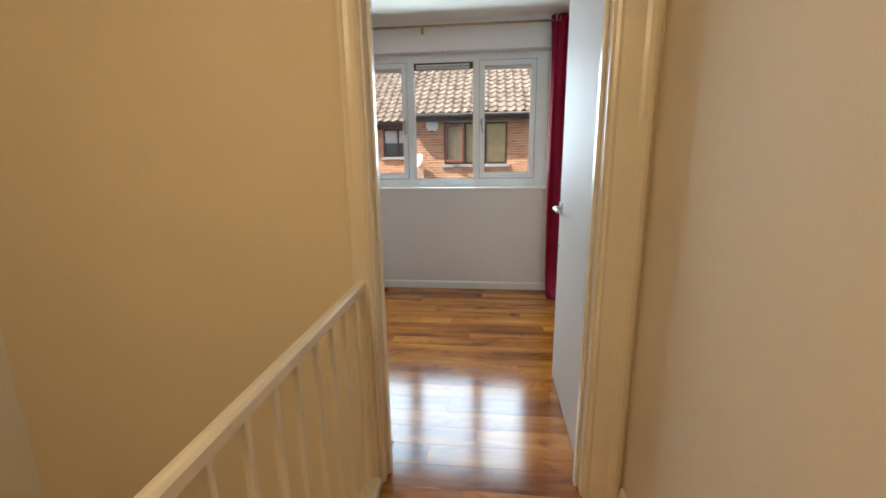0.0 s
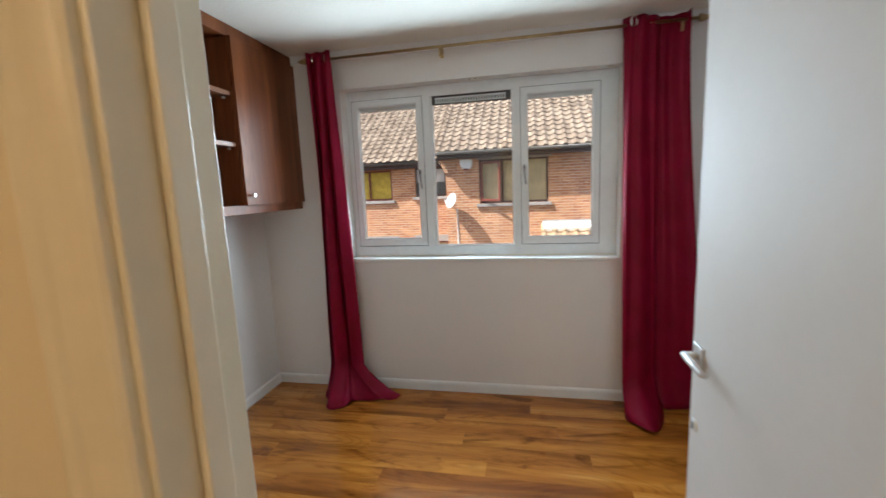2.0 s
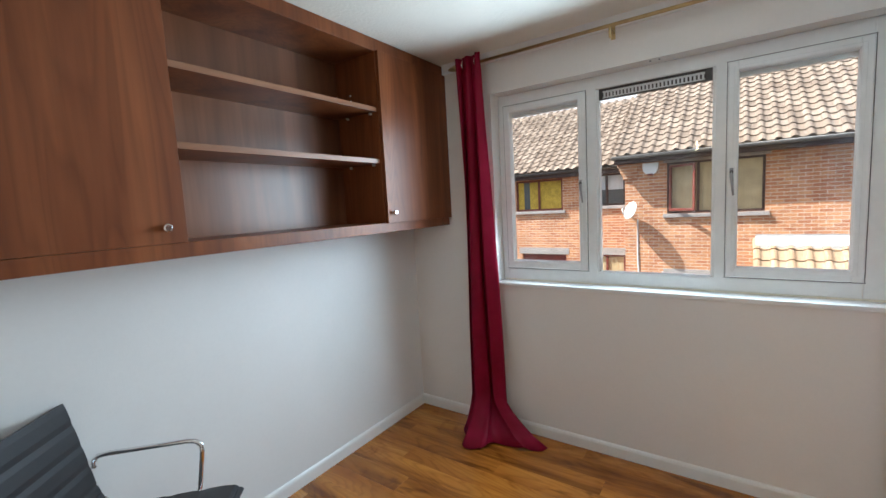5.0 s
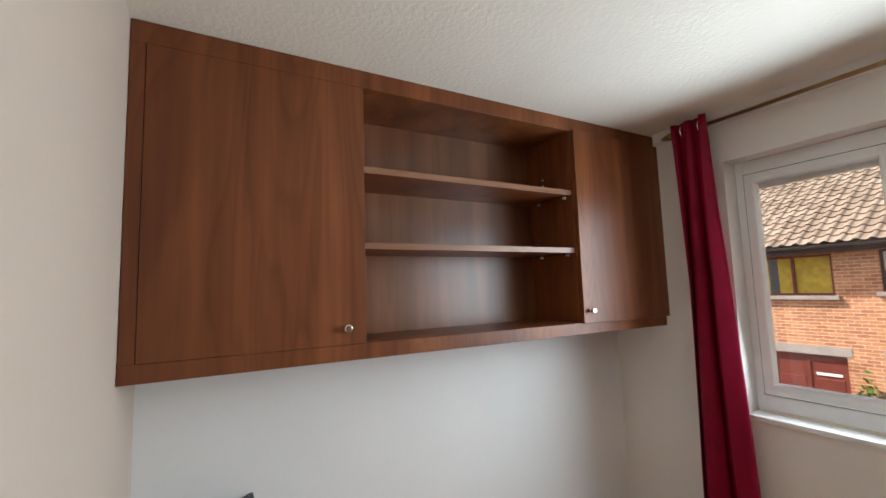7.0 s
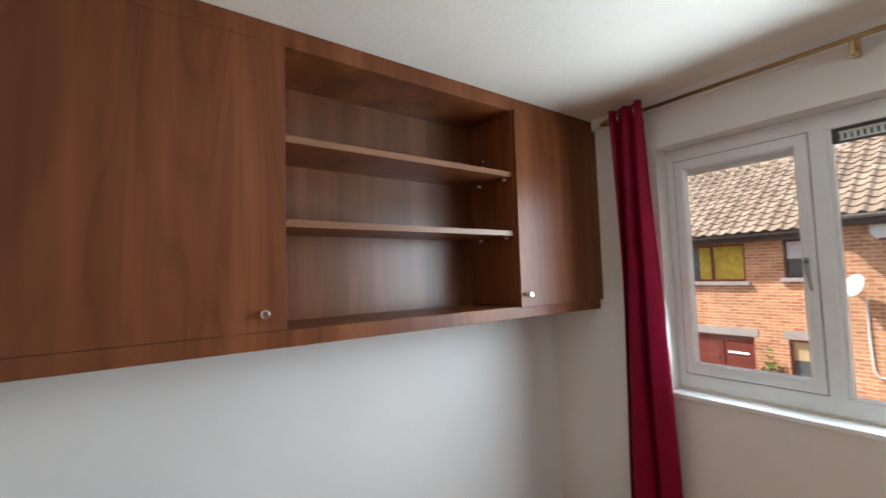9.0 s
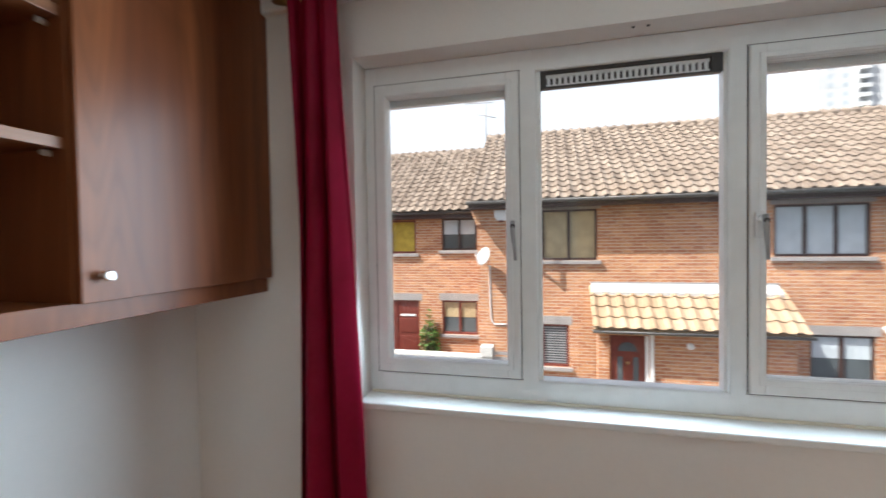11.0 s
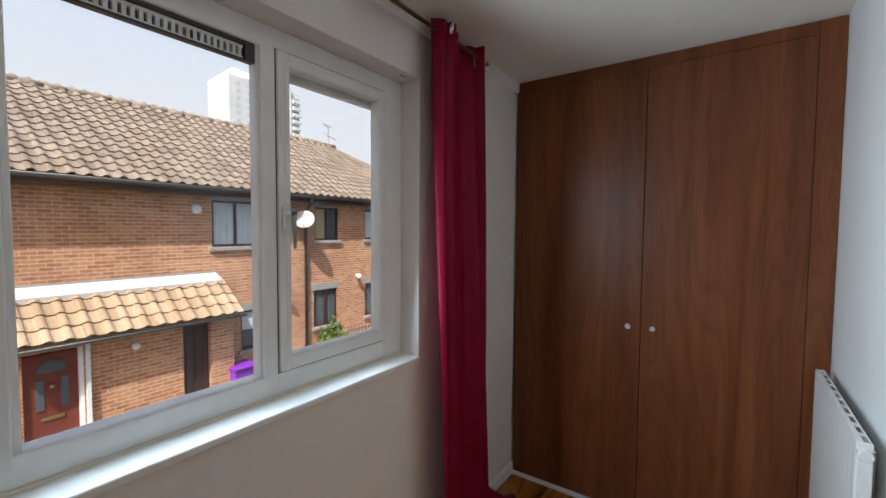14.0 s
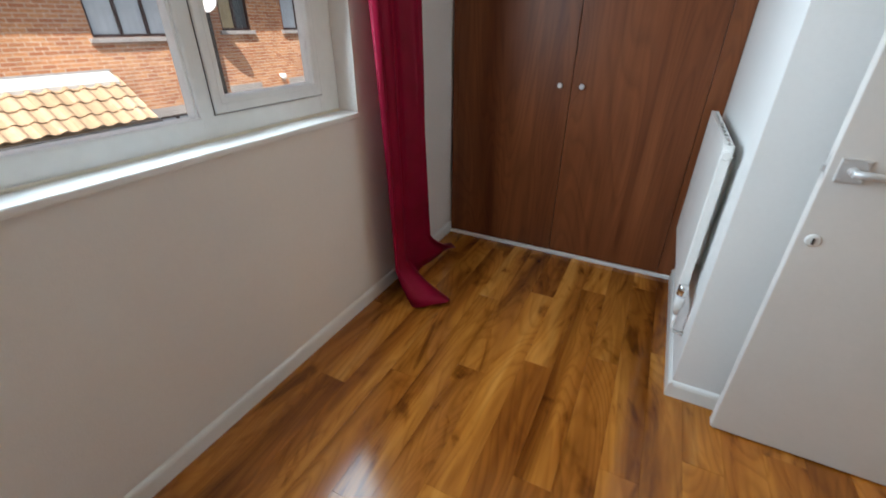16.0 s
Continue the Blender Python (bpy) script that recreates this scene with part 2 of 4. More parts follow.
CRIMSON = cloth("crimson_satin", (0.185, 0.002, 0.017), (0.245, 0.003, 0.028))
BRICK = brickwork("red_brick", (0.46, 0.175, 0.078), (0.66, 0.325, 0.15), (0.68, 0.57, 0.44))
LINTEL = plain("grey_lintel", (0.34, 0.31, 0.29), 0.9, var=0.15, vscale=4, bscale=40, bdist=0.003)
ROOFTILE = tile_mat("concrete_roof_tile", (0.20, 0.150, 0.110), (0.26, 0.20, 0.150), (0.32, 0.255, 0.195))
PORCHTILE = tile_mat("porch_roof_tile", (0.37, 0.25, 0.15), (0.43, 0.30, 0.185), (0.5, 0.36, 0.235))
LEAD = plain("lead_flashing", (0.42, 0.42, 0.42), 0.6, 0.3, var=0.2, vscale=6)
CEMENT = plain("pale_cement", (0.56, 0.54, 0.50), 0.9, var=0.15, vscale=9, bscale=30, bdist=0.004)
GUTTER = plain("dark_grey_gutter", (0.06, 0.058, 0.056), 0.45, var=0.15)
REDWOOD = plain("red_stained_timber", (0.17, 0.035, 0.022), 0.45, var=0.2, vscale=9)
DARKWOOD = plain("dark_stained_timber", (0.05, 0.022, 0.016), 0.5, var=0.2, vscale=9)
FARGLASS = plain("far_window_glass", (0.10, 0.115, 0.12), 0.06, var=0.2, vscale=1.5, bscale=3, bdist=0.002)
YELLOW = plain("yellow_curtain", (0.55, 0.38, 0.05), 0.8, var=0.25, vscale=9)
BEIGE = plain("beige_curtain", (0.46, 0.36, 0.20), 0.8, var=0.2, vscale=5)
PALE = plain("pale_net_curtain", (0.55, 0.60, 0.62), 0.8, var=0.12, vscale=5)
WHITEPL = plain("white_plastic", (0.78, 0.77, 0.74), 0.4, var=0.08, vscale=8)
ASPHALT = plain("asphalt", (0.055, 0.054, 0.052), 0.9, var=0.25, vscale=2, bscale=60, bdist=0.006)
SLAB = plain("paving", (0.30, 0.28, 0.25), 0.9, var=0.2, vscale=2, bscale=30, bdist=0.004)
LEAF = plain("leaf_green", (0.10, 0.19, 0.025), 0.6, var=0.35, vscale=12, shift=True)
CONCRETE = plain("white_concrete", (0.72, 0.72, 0.70), 0.9, var=0.1, vscale=0.2, bscale=2, bdist=0.02)
DISHGREY = plain("pale_grey_steel", (0.46, 0.46, 0.45), 0.5, var=0.1, vscale=6)
PURPLE = plain("purple_plastic", (0.22, 0.03, 0.42), 0.4, var=0.1)


# ---- builders ----
def add_box(bm, x0, x1, y0, y1, z0, z1, bevel=0.0):
    vs = [bm.verts.new((x, y, z)) for x in (x0, x1) for y in (y0, y1) for z in (z0, z1)]
    fs = [bm.faces.new([vs[i] for i in q]) for q in ((0, 1, 3, 2), (4, 6, 7, 5), (0, 4, 5, 1), (2, 3, 7, 6), (0, 2, 6, 4), (1, 5, 7, 3))]
    if bevel:
        edges = list({e for f in fs for e in f.edges})
        bmesh.ops.bevel(bm, geom=edges, offset=bevel, segments=2, affect="EDGES", profile=0.5)
    return bm


def boxes(*dims, bevel=0.0):
    bm = bmesh.new()
    for d in dims:
        add_box(bm, *d, bevel=bevel)
    return bm


def add_tube(bm, pts, r, n=10, cap=True, up=(0, 0, 1)):
    """A round bar along a line of points; r is a radius or one for each point."""
    pts = [Vector(p) for p in pts]
    rings = []
    for i, p in enumerate(pts):
        d = (pts[min(i + 1, len(pts) - 1)] - pts[max(i - 1, 0)]).normalized()
        u = Vector(up)
        if abs(d.dot(u)) > 0.95:
            u = Vector((1, 0, 0))
        a = d.cross(u).normalized()
        b = d.cross(a)
        rr = r[i] if isinstance(r, (list, tuple)) else r
        rings.append([bm.verts.new(p + rr * (math.cos(2 * math.pi * k / n) * a + math.sin(2 * math.pi * k / n) * b)) for k in range(n)])
    for q, w in zip(rings, rings[1:]):
        for k in range(n):
            f = bm.faces.new((q[k], q[(k + 1) % n], w[(k + 1) % n], w[k]))
            f.smooth = True
    if cap:
        bm.faces.new(rings[0])
        bm.faces.new(rings[-1][::-1])
    return bm


def tube(pts, r, n=10, cap=True):
    return add_tube(bmesh.new(), pts, r, n, cap)


def extrude(profile, axis, a, b, smooth=False):
    """A closed profile of (u, v) drawn out along an axis: x -> (y, z), y -> (x, z), z -> (x, y)."""
    bm = bmesh.new()
    place = {"x": lambda s, u, v: (s, u, v), "y": lambda s, u, v: (u, s, v), "z": lambda s, u, v: (u, v, s)}[axis]
    p = [bm.verts.new(place(a, u, v)) for u, v in profile]
    q = [bm.verts.new(place(b, u, v)) for u, v in profile]
    for k in range(len(p)):
        f = bm.faces.new((p[k], p[(k + 1) % len(p)], q[(k + 1) % len(p)], q[k]))
        f.smooth = smooth
    bm.faces.new(p[::-1])
    bm.faces.new(q)
    return bm


def mesh_of(name, bm, material):
    bmesh.ops.recalc_face_normals(bm, faces=bm.faces)
    me = bpy.data.meshes.new(name)
    bm.to_mesh(me)
    bm.free()
    me.materials.append(material)
    return me


def solid(name, bm, material, label="", category="", kind="", group=""):
    return tagged(new(name, mesh_of(name, bm, material)), label, category, group, kind)


def thing(name, base, label, category, group="", kind=""):
    ob = new(name)
    ob.location = base
    ob.empty_display_size = 0.1
    return tagged(ob, label, category, group, kind)


def part(name, bm, material, parent, label=""):
    """One mesh, drawn in the world's coordinates, under a thing or a part."""
    ob = new(name, mesh_of(name, bm, material))
    ob.parent = parent
    top = parent
    while top.parent:
        top = top.parent
    if parent is top:
        ob.matrix_parent_inverse = Matrix.Translation(-Vector(top.location))
    return tagged(ob, label)


def arc(cx, cy, r, a0, a1, n=6):
    return [(cx + r * math.cos(radians(a0 + (a1 - a0) * k / n)), cy + r * math.sin(radians(a0 + (a1 - a0) * k / n))) for k in range(n + 1)]


# ---- the room's shell ----
XL, YB, YW, H = -1.975, 0.692, 3.02, 2.35      # left wall, door wall, window wall, ceiling
YH = 0.585                                    # landing face of the door wall
OX0, OX1, OZ0, OZ1 = -1.315, 0.474, 0.945, 2.110  # window opening
DX0, DX1, DZ = -0.42, 0.320, 2.0             # doorway
STUB, RADW, WARD = 0.452, 1.595, 1.392        # boxed-in corner, radiator wall, wardrobe front
YO = 3.18                                     # outside face

solid("wall_window", boxes((XL - 0.2, 2.2, YW, YO, -2.6, OZ0), (XL - 0.2, 2.2, YW, YO, OZ1, 2.7), (XL - 0.2, OX0, YW, YO, OZ0, OZ1), (OX1, 2.2, YW, YO, OZ0, OZ1)), WINWALL, "white painted plaster window wall", "wall", "structure")
solid("wall_left", boxes((XL - 0.2, XL, YH - 0.02, YW, -0.2, H)), WALL, "white painted plaster wall", "wall", "structure")
solid("wall_door", boxes((XL, DX0 - 0.02, YH + 0.004, YB, -0.2, H), (DX1 + 0.02, 2.2, YH + 0.004, YB, -0.2, H), (DX0 - 0.02, DX1 + 0.02, YH + 0.004, YB, DZ + 0.02, H)), DOORWALL, "beige wall with the doorway", "wall", "structure")
solid("wall_stub", boxes((STUB, 2.2, YB, RADW, 0, H)), WALL, "white painted boxed-in corner behind the door", "wall", "structure")
solid("wall_wardrobe_recess", boxes((2.0, 2.2, RADW, YW, 0, H)), WALL, "plain wall behind the wardrobe", "wall", "structure")
solid("ceiling", boxes((-3.7, 2.2, -2.6, YW, H, H + 0.2)), CEIL, "off-white stippled ceiling", "ceiling", "structure")

# landing and stairwell
solid("wall_landing_front", boxes((-3.6, DX0 - 0.02, YH - 0.012, YH, -2.6, H), (DX0 - 0.02, DX1 + 0.02, YH - 0.012, YH, DZ + 0.02, H), (DX1 + 0.02, 0.62, YH - 0.012, YH, -0.2, H)), HALLPAINT, "cream painted landing wall", "wall", "structure")
solid("wall_landing_side", boxes((0.462, 0.62, -2.6, YH - 0.012, -0.2, H)), HALLPAINT, "cream painted landing wall", "wall", "structure")
solid("wall_stairwell", boxes((-3.7, -3.6, -2.6, YH - 0.012, -2.6, H)), HALLPAINT, "cream painted stairwell wall", "wall", "structure")
solid("wall_landing_back", boxes((-3.6, 0.478, -2.7, -2.6, -2.6, H)), HALLPAINT, "cream painted landing wall", "wall", "structure")
solid("floor_below_stairs", boxes((-3.6, -0.47, -2.6, YH - 0.012, -2.7, -2.6)), HALLPAINT, "plain floor at the bottom of the stairwell", "floor", "structure")
solid("wall_stairwell_side", boxes((-0.47, -0.43, -2.6, YH - 0.012, -2.6, -0.06)), HALLPAINT, "cream painted stairwell wall", "wall", "structure")


def skirting(name, axis, a, b, at, sign, material=GLOSS, h=0.07, t=0.014):
    prof = [(0, 0), (t, 0), (t, h - 0.016), (t * 0.75, h - 0.006), (t * 0.3, h), (0, h)]
    prof = [(at + sign * u, v) for u, v in prof]
    return solid(name, extrude(prof, axis, a, b), material, "white gloss painted skirting board", "skirting board", "structure")


skirting("baseboard_window", "x", XL, WARD + 0.01, YW, -1)
skirting("baseboard_left", "y", YB, YW - 0.014, XL, 1)
skirting("baseboard_door", "x", XL + 0.014, DX0 - 0.06, YB, 1)
skirting("baseboard_radiator", "x", STUB - 0.014, WARD, RADW, 1)
skirting("baseboard_stub", "y", YB, RADW, STUB, -1)
skirting("baseboard_landing", "y", -2.6, YH - 0.035, 0.462, -1, CREAM)
solid("trim_wardrobe", boxes((WARD - 0.012, WARD + 0.02, RADW + 0.014, YW - 0.014, 0, 0.022), bevel=0.003), GLOSS, "thin white strip under the wardrobe doors", "trim", "structure")
# thin strip along the top of the window wall, coloured like WALL
solid("trim_batten", extrude([(YW, H), (YW - 0.022, H), (YW - 0.022, H - 0.05), (YW - 0.016, H - 0.056), (YW, H - 0.056)], "x", XL + 0.33, WARD), WALL, "thin painted strip under the ceiling", "trim", "structure")

# door lining, stops and moulded casings
lining = thing("door_frame", (0, YH, 0), "cream gloss painted door lining with moulded architrave", "door frame", kind="structure")
part("lining_side", boxes((DX0 - 0.02, DX0, YH - 0.014, YB + 0.004, 0, DZ), bevel=0.002), CREAM, lining)
part("lining_side", boxes((DX1, DX1 + 0.02, YH - 0.014, YB + 0.004, 0, DZ), bevel=0.002), CREAM, lining)
part("lining_head", boxes((DX0 - 0.02, DX1 + 0.02, YH - 0.014, YB + 0.004, DZ, DZ + 0.02), bevel=0.002), CREAM, lining)
part("door_stop", boxes((DX0, DX0 + 0.012, YB - 0.075, YB - 0.042, 0, DZ), bevel=0.002), CREAM, lining)
part("door_stop", boxes((DX1 - 0.012, DX1, YB - 0.075, YB - 0.042, 0, DZ), bevel=0.002), CREAM, lining)
part("strike_plate", boxes((DX0 - 0.001, DX0 + 0.002, YB - 0.035, YB - 0.008, 0.93, 1.02)), SATIN, lining, "small steel strike plate")


def casing_profile(edge, sign, face, out, wide=1.0):
    pts = [(0.0, 0), (0.0, 0.012), (0.006, 0.016), (0.012, 0.012), (0.018, 0.014), (0.03, 0.017), (0.045, 0.019), (0.052, 0.024), (0.06, 0.026), (0.068, 0.022), (0.07, 0.0)]
    return [(edge + sign * u * wide, face + out * v) for u, v in pts]


for face, out, paint in ((YH - 0.012, -1, CREAM), (YB, 1, CREAM)):
    part("architrave", extrude(casing_profile(DX0 - 0.008, -1, face, out), "z", 0, DZ + 0.08), paint, lining)
    part("architrave", extrude(casing_profile(DX1 + 0.008, 1, face, out, 1.75 if out < 0 else 0.1), "z", 0, DZ + 0.08), paint, lining)
    part("architrave_head", boxes((DX0 - 0.007, DX1 + 0.007, *sorted((face, face + out * 0.02)), DZ + 0.008, DZ + 0.078), bevel=0.004), paint, lining)

# ---- window ----
FY = 3.115     # room face of the fixed frame
win = thing("window_1", (-0.43, FY, OZ0), "white uPVC window with two opening casements and a fixed middle pane", "window", kind="structure")
P1, P2, P3 = (-1.233, -0.819), (-0.708, -0.181), (-0.078, 0.322)
PZ = (1.084, 1.997)     # casement panes
CZ = (1.024, 2.046)     # middle pane


def ring(bm, x0, x1, z0, z1, wl, wr, wb, wt, y0, y1, bevel=0.006):
    """A rectangular frame of four members."""
    add_box(bm, x0, x0 + wl, y0, y1, z0, z1, bevel)
    add_box(bm, x1 - wr, x1, y0, y1, z0, z1, bevel)
    add_box(bm, x0 + wl - 0.004, x1 - wr + 0.004, y0 + 0.001, y1 - 0.001, z0, z0 + wb, bevel)
    add_box(bm, x0 + wl - 0.004, x1 - wr + 0.004, y0 + 0.001, y1 - 0.001, z1 - wt, z1, bevel)
    return bm


frame_bm = ring(bmesh.new(), OX0, OX1, OZ0 + 0.012, OZ1, 0.042, 0.112, 0.075, 0.072, FY, FY + 0.062)
for x0, x1 in ((-0.786, -0.719), (-0.172, -0.112)):
    add_box(frame_bm, x0, x1, FY + 0.0005, FY + 0.0615, OZ0 + 0.05, OZ1 - 0.03, 0.006)
part("window_frame", frame_bm, PVC, win)
beads = ring(bmesh.new(), -0.722, -0.164, CZ[0] - 0.018, CZ[1] + 0.012, 0.017, 0.017, 0.018, 0.012, FY + 0.012, FY + 0.05, 0.004)
part("glazing_bead", beads, PVC, win)
for (x0, x1), hx, left in ((P1, -0.792, True), (P3, -0.076, False)):
    sash = part("casement", ring(bmesh.new(), x0 - 0.044, x1 + 0.044, PZ[0] - 0.05, PZ[1] + 0.046, 0.044, 0.044, 0.05, 0.046, FY - 0.010, FY + 0.037, 0.006), PVC, win)
    part("bead", ring(bmesh.new(), x0 - 0.006, x1 + 0.006, PZ[0] - 0.006, PZ[1] + 0.006, 0.008, 0.008, 0.008, 0.008, FY + 0.004, FY + 0.029, 0.002), PVC, sash)
    part("step_moulding", ring(bmesh.new(), x0 - 0.020, x1 + 0.020, PZ[0] - 0.022, PZ[1] + 0.020, 0.016, 0.016, 0.018, 0.016, FY - 0.013, FY + 0.01, 0.0025), PVC, sash)
    part("head_drip", boxes((x0 - 0.03, x1 + 0.03, FY + 0.0385, FY + 0.060, PZ[1] - 0.022, PZ[1] + 0.02), bevel=0.002), PVC, sash)
    part("pane", boxes((x0 - 0.005, x1 + 0.005, FY + 0.03, FY + 0.034, PZ[0] - 0.005, PZ[1] + 0.005)), GLASS, sash).visible_shadow = False
    hx = x1 + 0.024 if left else x0 - 0.024
    hb = boxes((hx - 0.011, hx + 0.011, FY - 0.026, FY - 0.016, 1.49, 1.565), bevel=0.003)
    add_tube(hb, [(hx, FY - 0.02, 1.545), (hx, FY - 0.05, 1.545)], 0.009, 10)
    handle = part("handle", hb, PVC, sash, "white window handle")
    lever = add_tube(bmesh.new(), [(hx, FY - 0.052, 1.555), (hx, FY - 0.057, 1.52), (hx + 0.004, FY - 0.054, 1.475), (hx + 0.008, FY - 0.05, 1.43)], [0.008, 0.008, 0.006, 0.005], 10)
    part("lever", lever, LEVER, win, "slim window lever")
    part("lock_button", tube([(hx, FY - 0.05, 1.538), (hx, FY - 0.062, 1.538)], 0.0075, 10), GASKET, win, "black lock button")
    part("gasket", ring(bmesh.new(), x0 - 0.047, x1 + 0.047, PZ[0] - 0.053, PZ[1] + 0.049, 0.002, 0.002, 0.002, 0.002, FY - 0.0015, FY + 0.01, 0), GASKET, win, "dark rubber seal line")
part("pane", boxes((P2[0] - 0.004, P2[1] + 0.004, FY + 0.04, FY + 0.044, CZ[0] - 0.004, CZ[1])), GLASS, win).visible_shadow = False
vent = part("trickle_vent", ring(bmesh.new(), P2[0] + 0.002, P2[1] - 0.002, 1.982, CZ[1], 0.018, 0.03, 0.006, 0.018, FY + 0.01, FY + 0.036, 0.002), DARKVENT, win, "dark framed trickle vent")
vb = boxes((P2[0] + 0.02, P2[1] - 0.03, FY + 0.022, FY + 0.034, 1.986, 1.996), (P2[0] + 0.02, P2[1] - 0.03, FY + 0.022, FY + 0.034, 2.019, 2.03))
for k in range(27):
    x = P2[0] + 0.024 + k * 0.0176
    add_box(vb, x, x + 0.0095, FY + 0.022, FY + 0.034, 1.9955, 2.0195)
part("vent_grille", vb, PVC, vent, "pale slotted vent grille")
part("vent_backing", boxes((P2[0] + 0.02, P2[1] - 0.03, FY + 0.0345, FY + 0.037, 1.986, 2.03)), DARKVENT, vent)
part("window_sill", boxes((OX0 + 0.001, OX1 - 0.001, YW - 0.012, FY + 0.03, OZ0 - 0.012, OZ0 + 0.012), bevel=0.005), GLOSS, win, "white gloss window sill")
part("outer_sill", boxes((OX0 + 0.001, OX1 - 0.001, FY + 0.064, YO + 0.03, OZ0 - 0.02, OZ0 + 0.004), bevel=0.004), PVC, win)
part("sealant", boxes((OX0 + 0.01, OX1 - 0.01, FY - 0.008, FY + 0.002, OZ0 + 0.0115, OZ0 + 0.02), bevel=0.002), CREAM, win, "yellowed sealant line")
for x in (-0.44, -0.40, 0.40, 0.42):
    part("screw_hole", boxes((x - 0.004, x + 0.004, YW + 0.03, YW + 0.038, OZ1 - 0.002, OZ1 + 0.001)), DARKVENT, win)

# ---- wall cabinet, three bays ----
CX, CZ0, CZ1 = -1.658, 1.325, H       # front face, underside, top
CA, CB = 1.374, 2.386                 # the open bay
cab = thing("wall_cabinet", ((XL + CX) / 2, 1.85, CZ0), "walnut-veneered wall cabinet with open shelves between two doors", "cabinet")
for nm, dims in (("bottom_rail", (XL + 0.002, CX, YB + 0.002, YW - 0.002, CZ0, CZ0 + 0.052)), ("top_rail", (XL + 0.002, CX, YB + 0.002, YW - 0.002, 2.283, CZ1 - 0.002)),
                 ("stile", (XL + 0.002, CX - 0.001, YB + 0.002, YB + 0.04, CZ0 + 0.052, 2.283)), ("side_panel", (XL + 0.002, CX - 0.02, YW - 0.02, YW - 0.002, CZ0 + 0.052, 2.283)),
                 ("divider", (XL + 0.002, CX - 0.02, CA - 0.02, CA, CZ0 + 0.052, 2.283)), ("divider", (XL + 0.002, CX, CB, CB + 0.02, CZ0 + 0.052, 2.283))):
    part(nm, boxes(dims, bevel=0.0012), WALNUT, cab)
part("back_panel", boxes((XL + 0.003, XL + 0.012, CA - 0.01, CB + 0.01, CZ0 + 0.04, 2.29)), WALNUT_BACK, cab, "paler glossy veneer back panel")
for z in (1.712, 1.985):
    shelf = part("shelf", boxes((XL + 0.012, CX - 0.012, CA + 0.001, CB - 0.001, z - 0.011, z + 0.011)), WALNUT, cab)
    part("edging", boxes((CX - 0.0118, CX - 0.008, CA + 0.001, CB - 0.001, z - 0.012, z + 0.012), bevel=0.0012), WALNUT_EDGE, shelf, "lighter wood edge strip")
    for x in (CX - 0.05, XL + 0.09):
        part("shelf_pin", tube([(x, CB, z - 0.018), (x, CB - 0.014, z - 0.018)], 0.007, 8), WHITEPL, cab, "small metal shelf pin")
for z in (2.06, 2.09):
    part("pin_hole", tube([(XL + 0.12, CB + 0.001, z), (XL + 0.12, CB - 0.0015, z)], 0.006, 8), WHITEPL, cab)


def knob(at, d, r, parent, material=CHROME, label="round chrome knob"):
    """A turned knob that stands out along d."""
    a, v = Vector(at), Vector(d)
    prof = [(0.0, 0.55), (0.003, 0.55), (0.004, 0.38), (0.012, 0.4), (0.015, 0.95), (0.018, 1.0), (0.023, 0.97), (0.026, 0.7)]
    return part("knob", tube([a + v * s for s, _ in prof], [r * q for _, q in prof], 16), material, parent, label)


left_door = part("door", boxes((CX - 0.018, CX + 0.001, YB + 0.0412, CA - 0.001, CZ0 + 0.0532, 2.2818), bevel=0.0008), WALNUT, cab)
right_door = part("door", boxes((CX + 0.002, CX + 0.021, CB + 0.004, YW - 0.004, CZ0 + 0.05, 2.285), bevel=0.0015), WALNUT, cab)
knob((CX + 0.003, 1.305, 1.432), (1, 0, 0), 0.015, left_door)
knob((CX + 0.021, 2.432, 1.432), (1, 0, 0), 0.013, right_door)

# ---- fitted wardrobe ----
WS = 2.312     # where the doors meet
ward = thing("wardrobe", (1.7, 2.3, 0), "dark walnut-veneered fitted wardrobe with two closed doors", "wardrobe")
for nm, dims in (("side_filler", (WARD, 1.99, RADW + 0.002, RADW + 0.085, 0.022, H - 0.002)), ("side_filler", (WARD, 1.99, YW - 0.05, YW - 0.016, 0.022, H - 0.002)),
                 ("head_filler", (WARD, 1.99, RADW + 0.085, YW - 0.05, H - 0.055, H - 0.002)), ("plinth", (WARD + 0.03, 1.99, RADW + 0.085, YW - 0.05, 0.022, 0.06))):
    part(nm, boxes(dims, bevel=0.0012), WALNUT, ward)
for y0, y1, ky in ((RADW + 0.087, WS - 0.0015, 2.256), (WS + 0.0015, YW - 0.052, 2.369)):
    d = part("door", boxes((WARD - 0.004, WARD + 0.016, y0, y1, 0.026, H - 0.058), bevel=0.0018), WALNUT, ward)
    knob((WARD - 0.004, ky, 1.005), (-1, 0, 0), 0.015, d, SATIN, "small round steel knob")
part("interior", boxes((WARD + 0.02, 1.985, RADW + 0.09, YW - 0.055, 0.06, 0.08)), WALNUT, ward)

